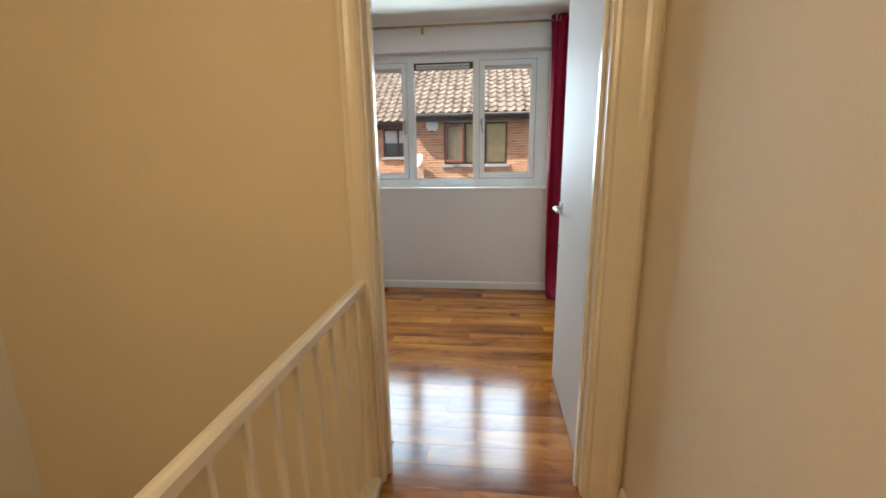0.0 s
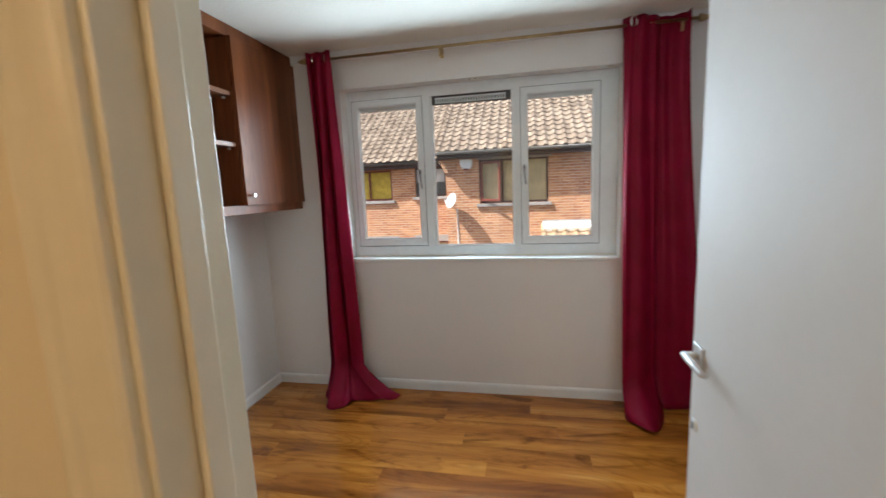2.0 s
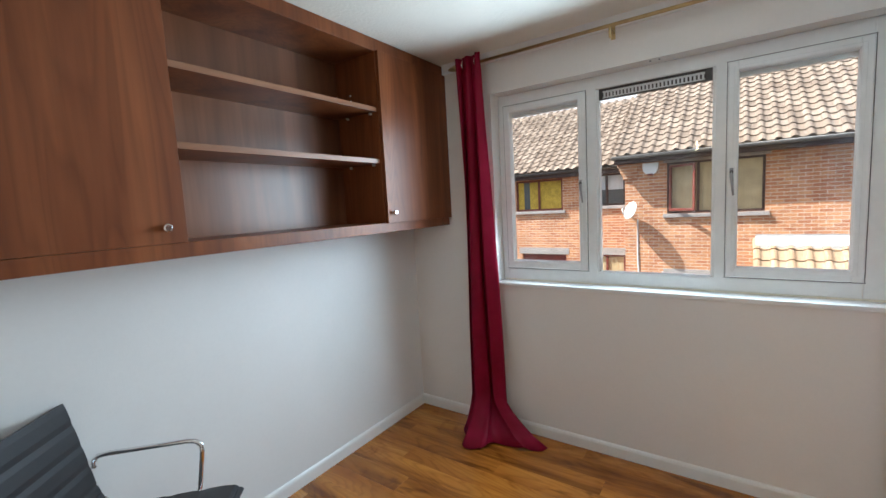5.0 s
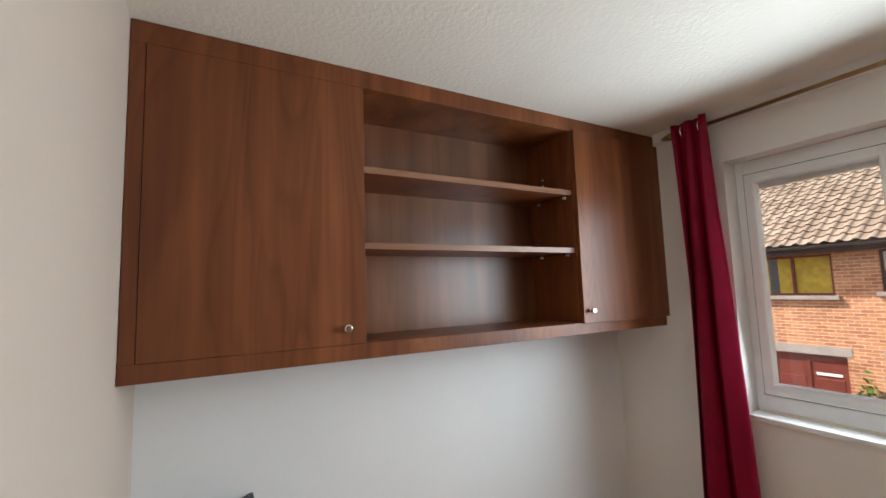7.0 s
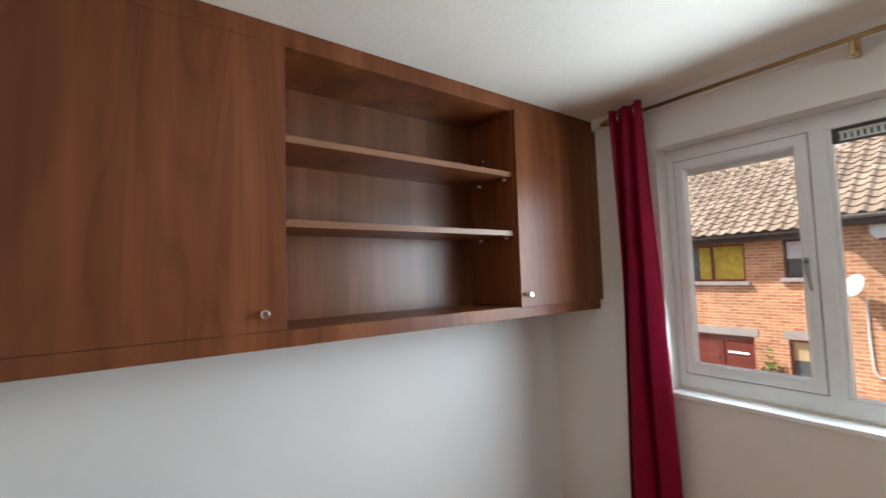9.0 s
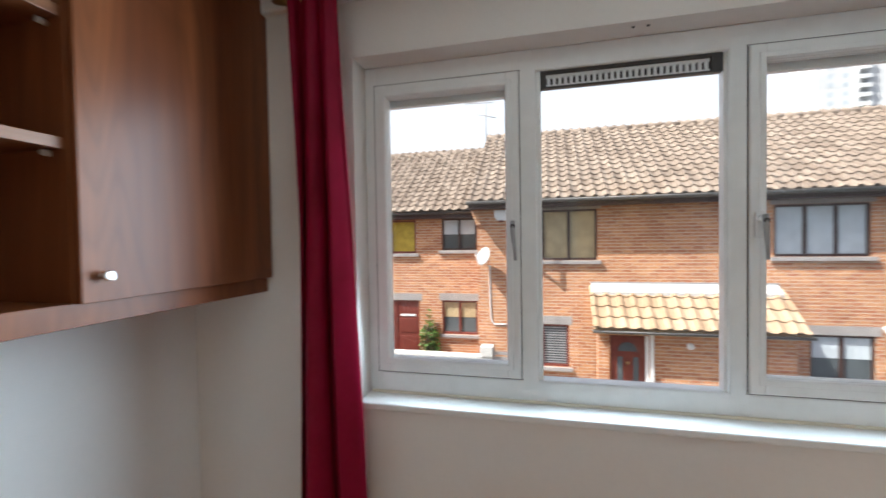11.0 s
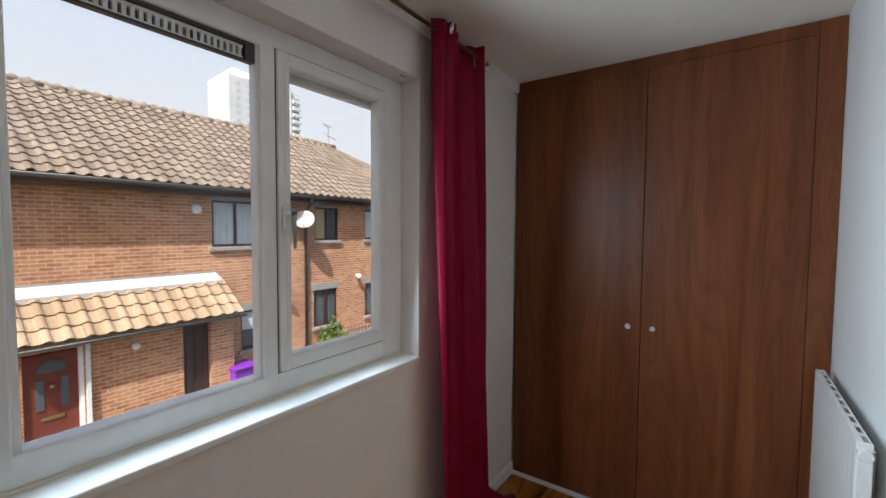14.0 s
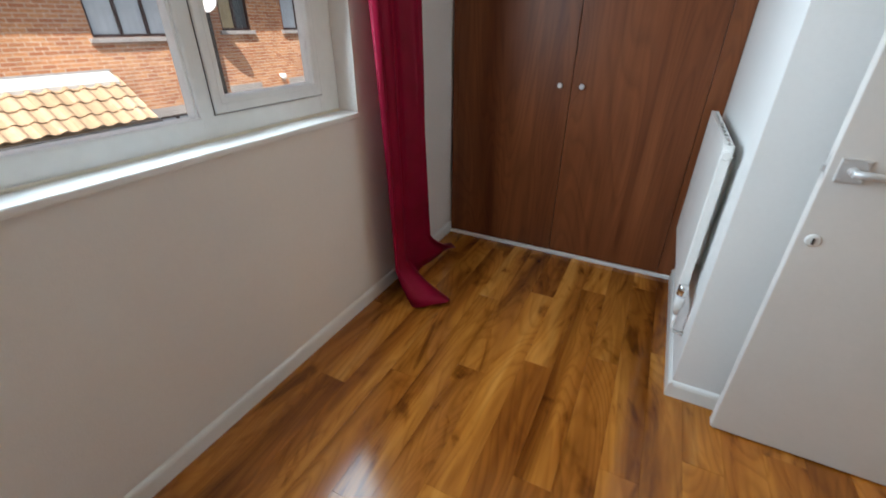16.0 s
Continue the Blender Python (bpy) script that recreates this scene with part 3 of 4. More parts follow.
# ---- radiator ----
RX0, RX1, RZ0, RZ1, RY0, RY1 = 0.60, 1.285, 0.36, 0.948, 1.628, 1.658
rad = thing("radiator", ((RX0 + RX1) / 2, RADW, RZ0), "slim white panel radiator on the wall beside the wardrobe", "radiator")
bmr = bmesh.new()
prof = [(RX0, RY1 - 0.006), (RX0 + 0.008, RY1)]
n = 14
for k in range(n):
    a = RX0 + 0.03 + (RX1 - RX0 - 0.06) * k / n
    w = (RX1 - RX0 - 0.06) / n
    prof += [(a, RY1), (a + w * 0.25, RY1 - 0.0012), (a + w * 0.75, RY1 - 0.0012)]
prof += [(RX1 - 0.008, RY1), (RX1, RY1 - 0.006), (RX1, RY1 - 0.014), (RX0, RY1 - 0.014)]
part("front_panel", extrude(prof, "z", RZ0, RZ1), GLOSS, rad)
part("end_cap", boxes((RX0 - 0.004, RX0 + 0.001, RY0 - 0.002, RY1 - 0.002, RZ0 + 0.05, RZ1 + 0.001), bevel=0.0015), GLOSS, rad)
part("end_cap", boxes((RX1 - 0.001, RX1 + 0.004, RY0 - 0.002, RY1 - 0.002, RZ0, RZ1 + 0.001), bevel=0.0015), GLOSS, rad)
grille = boxes((RX0, RX1, RY0, RY0 + 0.004, RZ1 - 0.02, RZ1))
for k in range(9):
    x = RX0 + 0.05 + k * 0.073
    add_box(grille, x, x + 0.02, RY0 + 0.003, RY1 - 0.012, RZ1 - 0.006, RZ1 - 0.001)
part("top_grille", grille, GLOSS, rad)
fins = bmesh.new()
for k in range(24):
    x = RX0 + 0.03 + k * 0.027
    add_box(fins, x, x + 0.004, RY0 + 0.001, RY1 - 0.0145, RZ0 + 0.04, RZ1 - 0.03)
part("convector_fins", fins, GLOSS, rad)
for x in (RX0 + 0.12, RX1 - 0.12):
    part("bracket", boxes((x - 0.015, x + 0.015, RADW + 0.001, RY0 + 0.004, RZ0 + 0.1, RZ1 - 0.06), bevel=0.002), GLOSS, rad)
part("bleed_valve", tube([(RX0 + 0.01, RY0 + 0.014, RZ1 - 0.03), (RX0 - 0.018, RY0 + 0.014, RZ1 - 0.03), (RX0 - 0.022, RY0 + 0.014, RZ1 - 0.03)], [0.016, 0.016, 0.013], 14), WHITEPL, rad, "white bleed valve cap")
vx, vy = RX0 - 0.035, RY0 + 0.014
valve = part("valve", tube([(vx, vy, 0.30), (vx, vy, 0.33), (vx, vy, 0.345), (vx, vy, 0.385)], [0.009, 0.013, 0.017, 0.016], 14), WHITEPL, rad, "white radiator valve body")
part("valve_cap", tube([(vx, vy, 0.386), (vx, vy, 0.392), (vx, vy, 0.425), (vx, vy, 0.432)], [0.014, 0.019, 0.019, 0.013], 16), CHROME, valve, "ridged chrome valve cap")
part("valve_tail", tube([(vx, vy, 0.37), (RX0 + 0.01, vy, 0.37)], 0.009, 10), CHROME, rad)
part("pipe", tube([(vx, vy, 0.31), (vx, vy, 0.24), (vx, vy - 0.01, 0.22), (vx, RADW + 0.002, 0.215)], 0.0075, 10), GLOSS, rad, "white painted supply pipe")

# ---- bedroom door, open against the boxed-in corner ----
DA = math.atan2(0.006, 0.75)
M = Matrix.Translation((0.337, YB + 0.024, 0)) @ Matrix.Rotation(-DA, 4, "Z")
LW = 0.739


def turned(bm, m=M):
    bmesh.ops.transform(bm, matrix=m, verts=bm.verts)
    return bm


door = thing("door_1", M.translation, "plain white painted flush door standing open", "door", kind="structure")
part("leaf", turned(boxes((0, 0.038, 0.004, LW, 0.008, 1.985), bevel=0.002)), DOORPAINT, door)
part("latch_plate", turned(boxes((0.008, 0.03, LW - 0.001, LW + 0.0015, 0.94, 1.0))), ALU, door, "steel latch plate")
part("latch", turned(boxes((0.012, 0.024, LW, LW + 0.01, 0.958, 0.978), bevel=0.002)), ALU, door)
for s, x in ((-1, 0.0), (1, 0.038)):
    hy = LW - 0.048
    rose = part("handle_plate", turned(boxes((*sorted((x, x + s * 0.007)), hy - 0.030, hy + 0.030, 0.942, 1.002), bevel=0.002)), ALU, door, "square satin steel handle plate")
    hb = tube([(x + s * 0.006, hy, 0.972), (x + s * 0.032, hy, 0.972)], 0.011, 12)
    if s < 0:
        add_tube(hb, [(x - 0.034, hy + 0.008, 0.972), (x - 0.036, hy - 0.03, 0.972), (x - 0.034, hy - 0.105, 0.968), (x - 0.03, hy - 0.115, 0.968)], [0.009, 0.0095, 0.0085, 0.006], 12)
    part("lever", turned(hb), ALU, rose, "straight satin steel lever")
    for dy in (-0.022, 0.022):
        for dz in (-0.022, 0.022):
            part("screw", turned(tube([(x + s * 0.006, hy + dy, 0.972 + dz), (x + s * 0.0085, hy + dy, 0.972 + dz)], 0.004, 8)), SATIN, rose)
esc = part("escutcheon", turned(tube([(0.001, LW - 0.036, 0.775), (-0.003, LW - 0.036, 0.775), (-0.005, LW - 0.036, 0.775)], [0.018, 0.018, 0.014], 20)), WHITEPL, door, "round white keyhole cover")
part("keyhole", turned(boxes((-0.0075, -0.004, LW - 0.039, LW - 0.033, 0.765, 0.783))), DARKVENT, esc, "dark keyhole")
for z in (0.25, 1.75):
    part("hinge", turned(tube([(-0.004, 0.0, z), (-0.004, 0.0, z + 0.09)], 0.006, 10)), SATIN, door, "steel butt hinge")

# ---- curtain rail and curtains ----
RYC, RZC = 2.935, 2.285
rail = thing("curtain_rail", (-0.3, RYC, RZC), "thin aged brass curtain rail with arrow finials over the window", "curtain rail")
part("rod", tube([(-1.47, RYC, RZC), (0.82, RYC, RZC)], 0.009, 12), BRASS, rail)
for x, s in ((-1.47, -1), (0.82, 1)):
    part("finial", tube([(x, RYC, RZC), (x + s * 0.02, RYC, RZC), (x + s * 0.022, RYC, RZC), (x + s * 0.04, RYC, RZC), (x + s * 0.07, RYC, RZC), (x + s * 0.085, RYC, RZC)], [0.009, 0.009, 0.022, 0.02, 0.012, 0.003], 4), BRASS, rail, "brown arrow-shaped finial")
for x in (-1.42, -0.6, 0.76):
    bk = boxes((x - 0.006, x + 0.006, RYC - 0.004, YW - 0.001, RZC - 0.022, RZC - 0.01), (x - 0.011, x + 0.011, YW - 0.026, YW - 0.02, RZC - 0.05, RZC + 0.02), (x - 0.006, x + 0.006, RYC - 0.008, RYC + 0.008, RZC - 0.058, RZC - 0.008), bevel=0.002)
    part("bracket", bk, BRASS, rail, "dull brown metal rail bracket")


def curtain(name, x0t, x1t, x0b, x1b, folds, depth, seed, puddle, label, phase=0.0):
    """Hanging cloth: a pleated line lofted from rail to floor, ending in spread corners on the boards."""
    rnd = random.Random(seed)
    ob = thing(name, ((x0b + x1b) / 2, RYC, 0), label, "curtain", "curtains at the window")
    bm = bmesh.new()
    nu, nv = max(42, folds * 14), 46
    wob = [rnd.uniform(-0.35, 0.35) for _ in range(folds + 2)]
    rows = []
    for j in range(nv + 1):
        s = j / nv
        z = 2.325 * (1 - s)
        low = max(0.0, (s - 0.91) / 0.09)
        row = []
        for i in range(nu + 1):
            u = i / nu
            xa = x0t + (x1t - x0t) * u
            xb = x0b + (x1b - x0b) * u
            ease = s * s * (3 - 2 * s)
            x = xa + (xb - xa) * ease
            ph = 2 * math.pi * (u * folds + phase + 0.10 * math.sin(3.0 * s + wob[int(u * folds)] * 4))
            amp = depth * (0.9 + 0.35 * s) * (1 + wob[int(u * folds)] * 0.5)
            if folds > 1:
                amp *= 0.5 + 0.5 * min(1.0, s * 4)
            y = RYC - (0.03 if folds > 1 else 0.0) * max(0.0, 1 - s * 3) + amp * math.sin(ph) + 0.010 * math.sin(5 * s + u * 4) + (0.005 if folds > 1 else 0.009) * math.sin(31 * u + 2.5 * s + seed)
            x += 0.018 * math.cos(2 * ph) * (0.4 + s) * (0.3 if j < 2 else 1)
            for (px, py, uc, wid) in puddle:
                g = math.exp(-((u - uc) / wid) ** 2) * low ** 1.4
                x += px * g
                y += py * g
            y = min(y, YW - 0.028)
            zz = max(z, 0.004 + 0.012 * low * (1 + math.sin(ph * 1.3 + u * 9)))
            row.append(bm.verts.new((x, y, zz)))
        rows.append(row)
    for a, b in zip(rows, rows[1:]):
        for i in range(nu):
            f = bm.faces.new((a[i], a[i + 1], b[i + 1], b[i]))
            f.smooth = True
    me_part = part("fabric", bm, CRIMSON, ob)
    th = me_part.modifiers.new("thickness", "SOLIDIFY")
    th.thickness, th.offset = 0.003, 0.0
    for i in range(folds):
        u = (i + 0.5) / folds if folds > 1 else 0.14
        x = x0t + (x1t - x0t) * u
        yr = RYC if folds > 1 else RYC + depth * math.sin(2 * math.pi * (u + phase)) - 0.006
        turn = 0.15 if folds > 1 else 0.7
        ringb = bmesh.new()
        c = [(x + 0.026 * turn * math.cos(t), yr + 0.026 * math.sqrt(1 - turn * turn) * math.cos(t), RZC + 0.026 * math.sin(t)) for t in [2 * math.pi * k / 18 for k in range(19)]]
        add_tube(ringb, c, 0.005, 8, False, (1, 0, 0))
        part("eyelet", ringb, CHROME, ob, "chrome eyelet ring")
    return ob


curtain("curtain", -1.478, -1.308, -1.510, -1.268, 2, 0.030, 3, [(0.03, -0.25, 0.45, 0.40), (0.28, -0.02, 1.0, 0.34), (0.0, -0.04, 0.0, 0.2)], "crimson satin eyelet curtain pulled back, trailing on the floor", -0.05)
curtain("curtain", 0.452, 0.790, 0.482, 0.915, 1, 0.050, 8, [(0.03, -0.24, 0.22, 0.2), (-0.01, -0.02, 0.0, 0.15), (0.24, -0.05, 1.0, 0.18), (0.02, -0.08, 0.6, 0.2)], "crimson satin eyelet curtain hanging beside the wardrobe", 0.55)

# ---- ceiling rose ----
rose_l = thing("ceiling_rose", (-0.49, 2.06, H), "small white ceiling rose with a short brass lampholder", "ceiling light")
part("rose", tube([(-0.49, 2.06, H - 0.001), (-0.49, 2.06, H - 0.012), (-0.49, 2.06, H - 0.024)], [0.046, 0.044, 0.02], 20), WHITEPL, rose_l)
part("lampholder", tube([(-0.49, 2.06, H - 0.022), (-0.49, 2.06, H - 0.05)], [0.014, 0.016], 14), BRASS, rose_l, "brass lampholder")

# ---- office chair in the corner ----
CM = Matrix.Translation((-1.58, 1.08, 0)) @ Matrix.Rotation(radians(-47), 4, "Z")
chair = thing("office_chair", CM.translation, "black ribbed leather office chair with chrome arms", "chair")


def sling(pts, half, thick, ribs):
    """A padded band of the given side line, ribbed across."""
    line = []
    for (a, b) in zip(pts, pts[1:]):
        for k in range(ribs):
            line.append(Vector(a).lerp(Vector(b), k / ribs))
    line.append(Vector(pts[-1]))
    bm = bmesh.new()
    rows = []
    for i, p in enumerate(line):
        d = (line[min(i + 1, len(line) - 1)] - line[max(i - 1, 0)]).normalized()
        nrm = Vector((0, -d.z, d.y))
        puff = thick * (1.0 if i % 4 else 0.72)
        rows.append([bm.verts.new((x, *(p + nrm * s * puff).yz)) for x, s in ((-half, 0.55), (-half * 0.97, 1), (half * 0.97, 1), (half, 0.55), (half, -0.55), (half * 0.97, -1), (-half * 0.97, -1), (-half, -0.55))])
    for a, b in zip(rows, rows[1:]):
        for k in range(8):
            f = bm.faces.new((a[k], a[(k + 1) % 8], b[(k + 1) % 8], b[k]))
            f.smooth = k not in (1, 5)
    bm.faces.new(rows[0])
    bm.faces.new(rows[-1][::-1])
    return turned(bm, CM)


part("seat", sling([(0, 0.245, 0.455), (0, 0.21, 0.475), (0, 0.0, 0.465), (0, -0.16, 0.455)], 0.235, 0.013, 8), BLACK, chair)
part("backrest", sling([(0, -0.16, 0.455), (0, -0.215, 0.485), (0, -0.24, 0.55), (0, -0.27, 0.70), (0, -0.305, 0.855)], 0.235, 0.013, 8), BLACK, chair)
for s in (-1, 1):
    x = s * 0.262
    c1 = [(x, -0.255, 0.60), (x, -0.25, 0.625), (x, -0.235, 0.64), (x, -0.2, 0.645), (x, 0.06, 0.655), (x, 0.09, 0.65), (x, 0.105, 0.635), (x, 0.108, 0.61), (x, 0.085, 0.47), (x, 0.07, 0.44), (s * 0.23, 0.06, 0.43)]
    ab = bmesh.new()
    add_tube(ab, c1, 0.0085, 10)
    part("armrest", turned(ab, CM), CHROME, chair, "bent chrome armrest")
for s in (-1, 1):
    part("side_rail", turned(tube([(s * 0.232, 0.235, 0.45), (s * 0.232, 0.0, 0.448), (s * 0.232, -0.17, 0.445), (s * 0.232, -0.235, 0.52), (s * 0.232, -0.30, 0.83)], 0.009, 8), CM), CHROME, chair)
part("seat_bracket", turned(boxes((-0.23, 0.23, -0.03, 0.03, 0.415, 0.44), (-0.08, 0.08, -0.1, 0.1, 0.39, 0.416), bevel=0.004), CM), CHROME, chair)
part("column", turned(tube([(0, 0, 0.10), (0, 0, 0.24), (0, 0, 0.245), (0, 0, 0.40)], [0.026, 0.026, 0.015, 0.015], 14), CM), CHROME, chair)
for k in range(5):
    a = 2 * math.pi * k / 5
    cx, cy = math.cos(a), math.sin(a)
    leg = part("leg", turned(tube([(0.02 * cx, 0.02 * cy, 0.115), (0.15 * cx, 0.15 * cy, 0.105), (0.25 * cx, 0.25 * cy, 0.075)], [0.02, 0.016, 0.012], 8), CM), CHROME, chair)
    part("castor", turned(tube([(0.25 * cx - 0.018 * cy, 0.25 * cy + 0.018 * cx, 0.026), (0.25 * cx + 0.018 * cy, 0.25 * cy - 0.018 * cx, 0.026)], 0.025, 14), CM), BLACK, leg)
    part("castor_stem", turned(tube([(0.25 * cx, 0.25 * cy, 0.03), (0.25 * cx, 0.25 * cy, 0.08)], 0.006, 8), CM), CHROME, leg)

# ---- landing balustrade ----
bal = thing("balustrade", (-0.49, -0.8, 0), "cream painted timber balustrade along the stairwell", "balustrade")
hr = [(-0.482, 0.796), (-0.482, 0.820), (-0.476, 0.827), (-0.466, 0.829), (-0.456, 0.827), (-0.450, 0.820), (-0.450, 0.796), (-0.454, 0.792), (-0.478, 0.792)]
part("handrail", extrude(hr, "y", -2.55, YH - 0.014), CREAM, bal)
part("base_rail", boxes((-0.495, -0.43, -2.55, YH - 0.014, -0.05, 0.030), bevel=0.006), CREAM, bal)
part("end_post", boxes((-0.482, -0.452, YH - 0.034, YH - 0.0125, 0.029, 0.793), bevel=0.003), CREAM, bal)
y = 0.47
while y > -2.5:
    part("baluster", boxes((-0.474, -0.458, y - 0.008, y + 0.008, 0.029, 0.793), bevel=0.003), CREAM, bal)
    y -= 0.105

# ---- opposite houses ----
FYH = 12.03          # facade of the near house
GZ = -2.62           # street level
EAVE, RIDGE_Y, RIDGE_Z = 2.40, 15.5, 4.82


def far_window(house, x0, x1, z0, z1, y, lights, fill=None, wood_mat=DARKWOOD, sill=True, lintel=True, blinds=False, half=False, gap=False):
    w = part("window", ring(bmesh.new(), x0, x1, z0, z1, 0.05, 0.05, 0.06, 0.05, y - 0.03, y + 0.06, 0.006), wood_mat, house, "brown timber-framed window")
    wid = (x1 - x0 - 0.06) / lights
    for k in range(1, lights):
        part("mullion", boxes((x0 + 0.03 + wid * k - 0.03, x0 + 0.03 + wid * k + 0.03, y - 0.034, y + 0.05, z0 + 0.05, z1 - 0.04), bevel=0.004), wood_mat, w)
    for k in range(lights):
        a, b = x0 + 0.05 + wid * k, x0 + 0.01 + wid * (k + 1)
        part("pane", boxes((a - 0.02, b + 0.02, y + 0.02, y + 0.026, z0 + 0.04, z1 - 0.04)), FARGLASS, w)
        if fill:
            zz = z0 + (0.5 * (z1 - z0) if half else 0.05)
            cb = bmesh.new()
            n = 7
            top = []
            for q in range(n + 1):
                xx = a + (b - a) * q / n
                yy = y + 0.012 + 0.006 * (q % 2)
                top.append((bm_v(cb, xx, yy, z1 - 0.05), bm_v(cb, xx, yy, zz)))
            for q, (p, r) in enumerate(zip(top, top[1:])):
                if not (gap and k == 0 and q in (2, 3)):
                    cb.faces.new((p[0], r[0], r[1], p[1]))
            part("curtain", cb, fill[k % len(fill)], w)
    if blinds:
        sb = bmesh.new()
        for k in range(int((z1 - z0 - 0.12) / 0.06)):
            add_box(sb, x0 + 0.06, x1 - 0.06, y + 0.004, y + 0.016, z0 + 0.08 + k * 0.06, z0 + 0.10 + k * 0.06)
        part("blind", sb, LEAD, w)
    if sill:
        part("sill", boxes((x0 - 0.08, x1 + 0.08, y - 0.13, y + 0.03, z0 - 0.09, z0 - 0.002), bevel=0.006), LINTEL, w)
    if lintel:
        part("lintel", boxes((x0 - 0.08, x1 + 0.08, y - 0.066, y + 0.03, z1 + 0.003, z1 + 0.2)), LINTEL, w)
    return w


def bm_v(bm, x, y, z):
    return bm.verts.new((x, y, z))


def wall_with_holes(x0, x1, z0, z1, y0, y1, holes):
    """A wall along x, cut round rectangular openings (x0, x1, z0, z1)."""
    xs = sorted({x0, x1, *[h[0] for h in holes], *[h[1] for h in holes]})
    bm = bmesh.new()
    for a, b in zip(xs, xs[1:]):
        c = (a + b) / 2
        cuts = sorted((h[2], h[3]) for h in holes if h[0] < c < h[1])
        lo = z0
        for q, r in cuts + [(z1, z1)]:
            if q > lo:
                add_box(bm, a, b, y0, y1, lo, q)
            lo = r
    return bm


def tile_mesh(name, w, h, material):
    """One interlocking pantile: a roll and a trough, with a thick front edge."""
    bm = bmesh.new()
    prof = [(0, 0.014), (0.10, 0.042), (0.24, 0.052), (0.38, 0.042), (0.50, 0.012), (0.62, 0.002), (0.86, 0.002), (1.0, 0.014)]
    rows = [[bm.verts.new(((u - 0.5) * w, yy, z + lift)) for u, z in prof] for yy, lift in ((0.0, 0.0), (0.0, 0.024), (h * 1.08, 0.0))]
    for a, b in zip(rows, rows[1:]):
        for i in range(len(prof) - 1):
            bm.faces.new((a[i], a[i + 1], b[i + 1], b[i]))
    return mesh_of(name, bm, material)


def tile_roof(house, x0, x1, ye, ze, yr, zr, w, h, material, cut, limit):
    """Courses of tiles up a slope; cut(x, s) tells whether there is roof at x, s metres up."""
    ang = math.atan2(zr - ze, yr - ye)
    length = math.hypot(zr - ze, yr - ye)
    me = tile_mesh("roof_tile", w, h, material)
    src = [v.co.copy() for v in me.vertices]
    fcs = [tuple(p.vertices) for p in me.polygons]
    rest_v, rest_f = [], []
    count = 0
    rnd = random.Random(5)
    for j in range(int(length / h) + 1):
        for i in range(int((x1 - x0) / w) + 1):
            x, s = x0 + (i + 0.5) * w, j * h
            if x > x1 or not cut(x, s):
                continue
            m = Matrix.Translation((x + rnd.uniform(-0.004, 0.004), ye + s * math.cos(ang), ze + s * math.sin(ang) + rnd.uniform(0, 0.003))) @ Matrix.Rotation(ang - 0.02, 4, "X")
            if count < limit:
                o = new("tile", me)
                o.parent = house
                o.matrix_parent_inverse = Matrix.Translation(-Vector(house.location)) if house.parent is None else Matrix()
                o.matrix_basis = m
            else:
                k = len(rest_v)
                rest_v += [tuple(m @ c) for c in src]
                rest_f += [tuple(q + k for q in f) for f in fcs]
            count += 1
    if rest_v:
        me2 = bpy.data.meshes.new("tiles")
        me2.from_pydata(rest_v, [], rest_f)
        me2.materials.append(material)
        o = new("tiles", me2)
        o.parent = house
        o.matrix_parent_inverse = Matrix.Translation(-Vector(house.location)) if house.parent is None else Matrix()
        tagged(o, kind="stuff")


near = thing("house", (4.0, FYH, GZ), "red brick terraced house with brown tiled roof and porch", "house")
HX0, HX1 = -2.33, 14.0
holes = [(-1.39, 0.48, 0.96, 2.17), (-1.39, -0.17, -1.60, -0.58), (4.04, 5.75, 1.02, 2.13), (4.70, 5.85, -1.62, -0.62), (6.98, 7.86, 1.12, 2.10), (6.92, 7.80, -1.46, -0.36), (9.0, 10.2, 1.12, 2.10), (9.0, 10.2, -1.46, -0.36)]
wall = part("wall", wall_with_holes(HX0, HX1, GZ, EAVE, FYH, FYH + 0.25, holes), BRICK, near)
part("side_wall", boxes((HX0, HX0 + 0.22, FYH + 0.25, 18.5, GZ, EAVE - 0.05)), BRICK, near)
part("back_wall", boxes((HX0 + 0.22, HX1, 18.3, 18.5, GZ, EAVE - 0.05)), BRICK, near)
far_window(near, -1.39, 0.48, 0.96, 2.17, FYH + 0.06, 3, (BEIGE,), DARKWOOD)
# the casement that stands ajar
ajar = ring(bmesh.new(), 0, 0.62, 1.03, 2.10, 0.05, 0.05, 0.06, 0.05, -0.025, 0.025, 0.005)
part("open_casement", turned(ajar, Matrix.Translation((-1.34, FYH + 0.01, 0)) @ Matrix.Rotation(radians(-28), 4, "Z")), REDWOOD, near, "red-brown casement standing ajar")
far_window(near, -1.39, -0.17, -1.60, -0.58, FYH + 0.06, 2, None, REDWOOD, True, True, True)
far_window(near, 4.04, 5.75, 1.02, 2.13, FYH + 0.06, 3, (PALE,), DARKWOOD)
far_window(near, 4.70, 5.85, -1.62, -0.62, FYH + 0.06, 2, (PALE,), DARKWOOD, True, True, False, True)
far_window(near, 6.98, 7.86, 1.12, 2.10, FYH + 0.06, 2, (BEIGE, FARGLASS), DARKWOOD)
far_window(near, 6.92, 7.80, -1.46, -0.36, FYH + 0.06, 2, None, DARKWOOD)
far_window(near, 9.0, 10.2, 1.12, 2.10, FYH + 0.06, 2, (PALE,), DARKWOOD)
far_window(near, 9.0, 10.2, -1.46, -0.36, FYH + 0.06, 2, None, DARKWOOD)
EY = FYH - 0.34
roofdeck = bmesh.new()
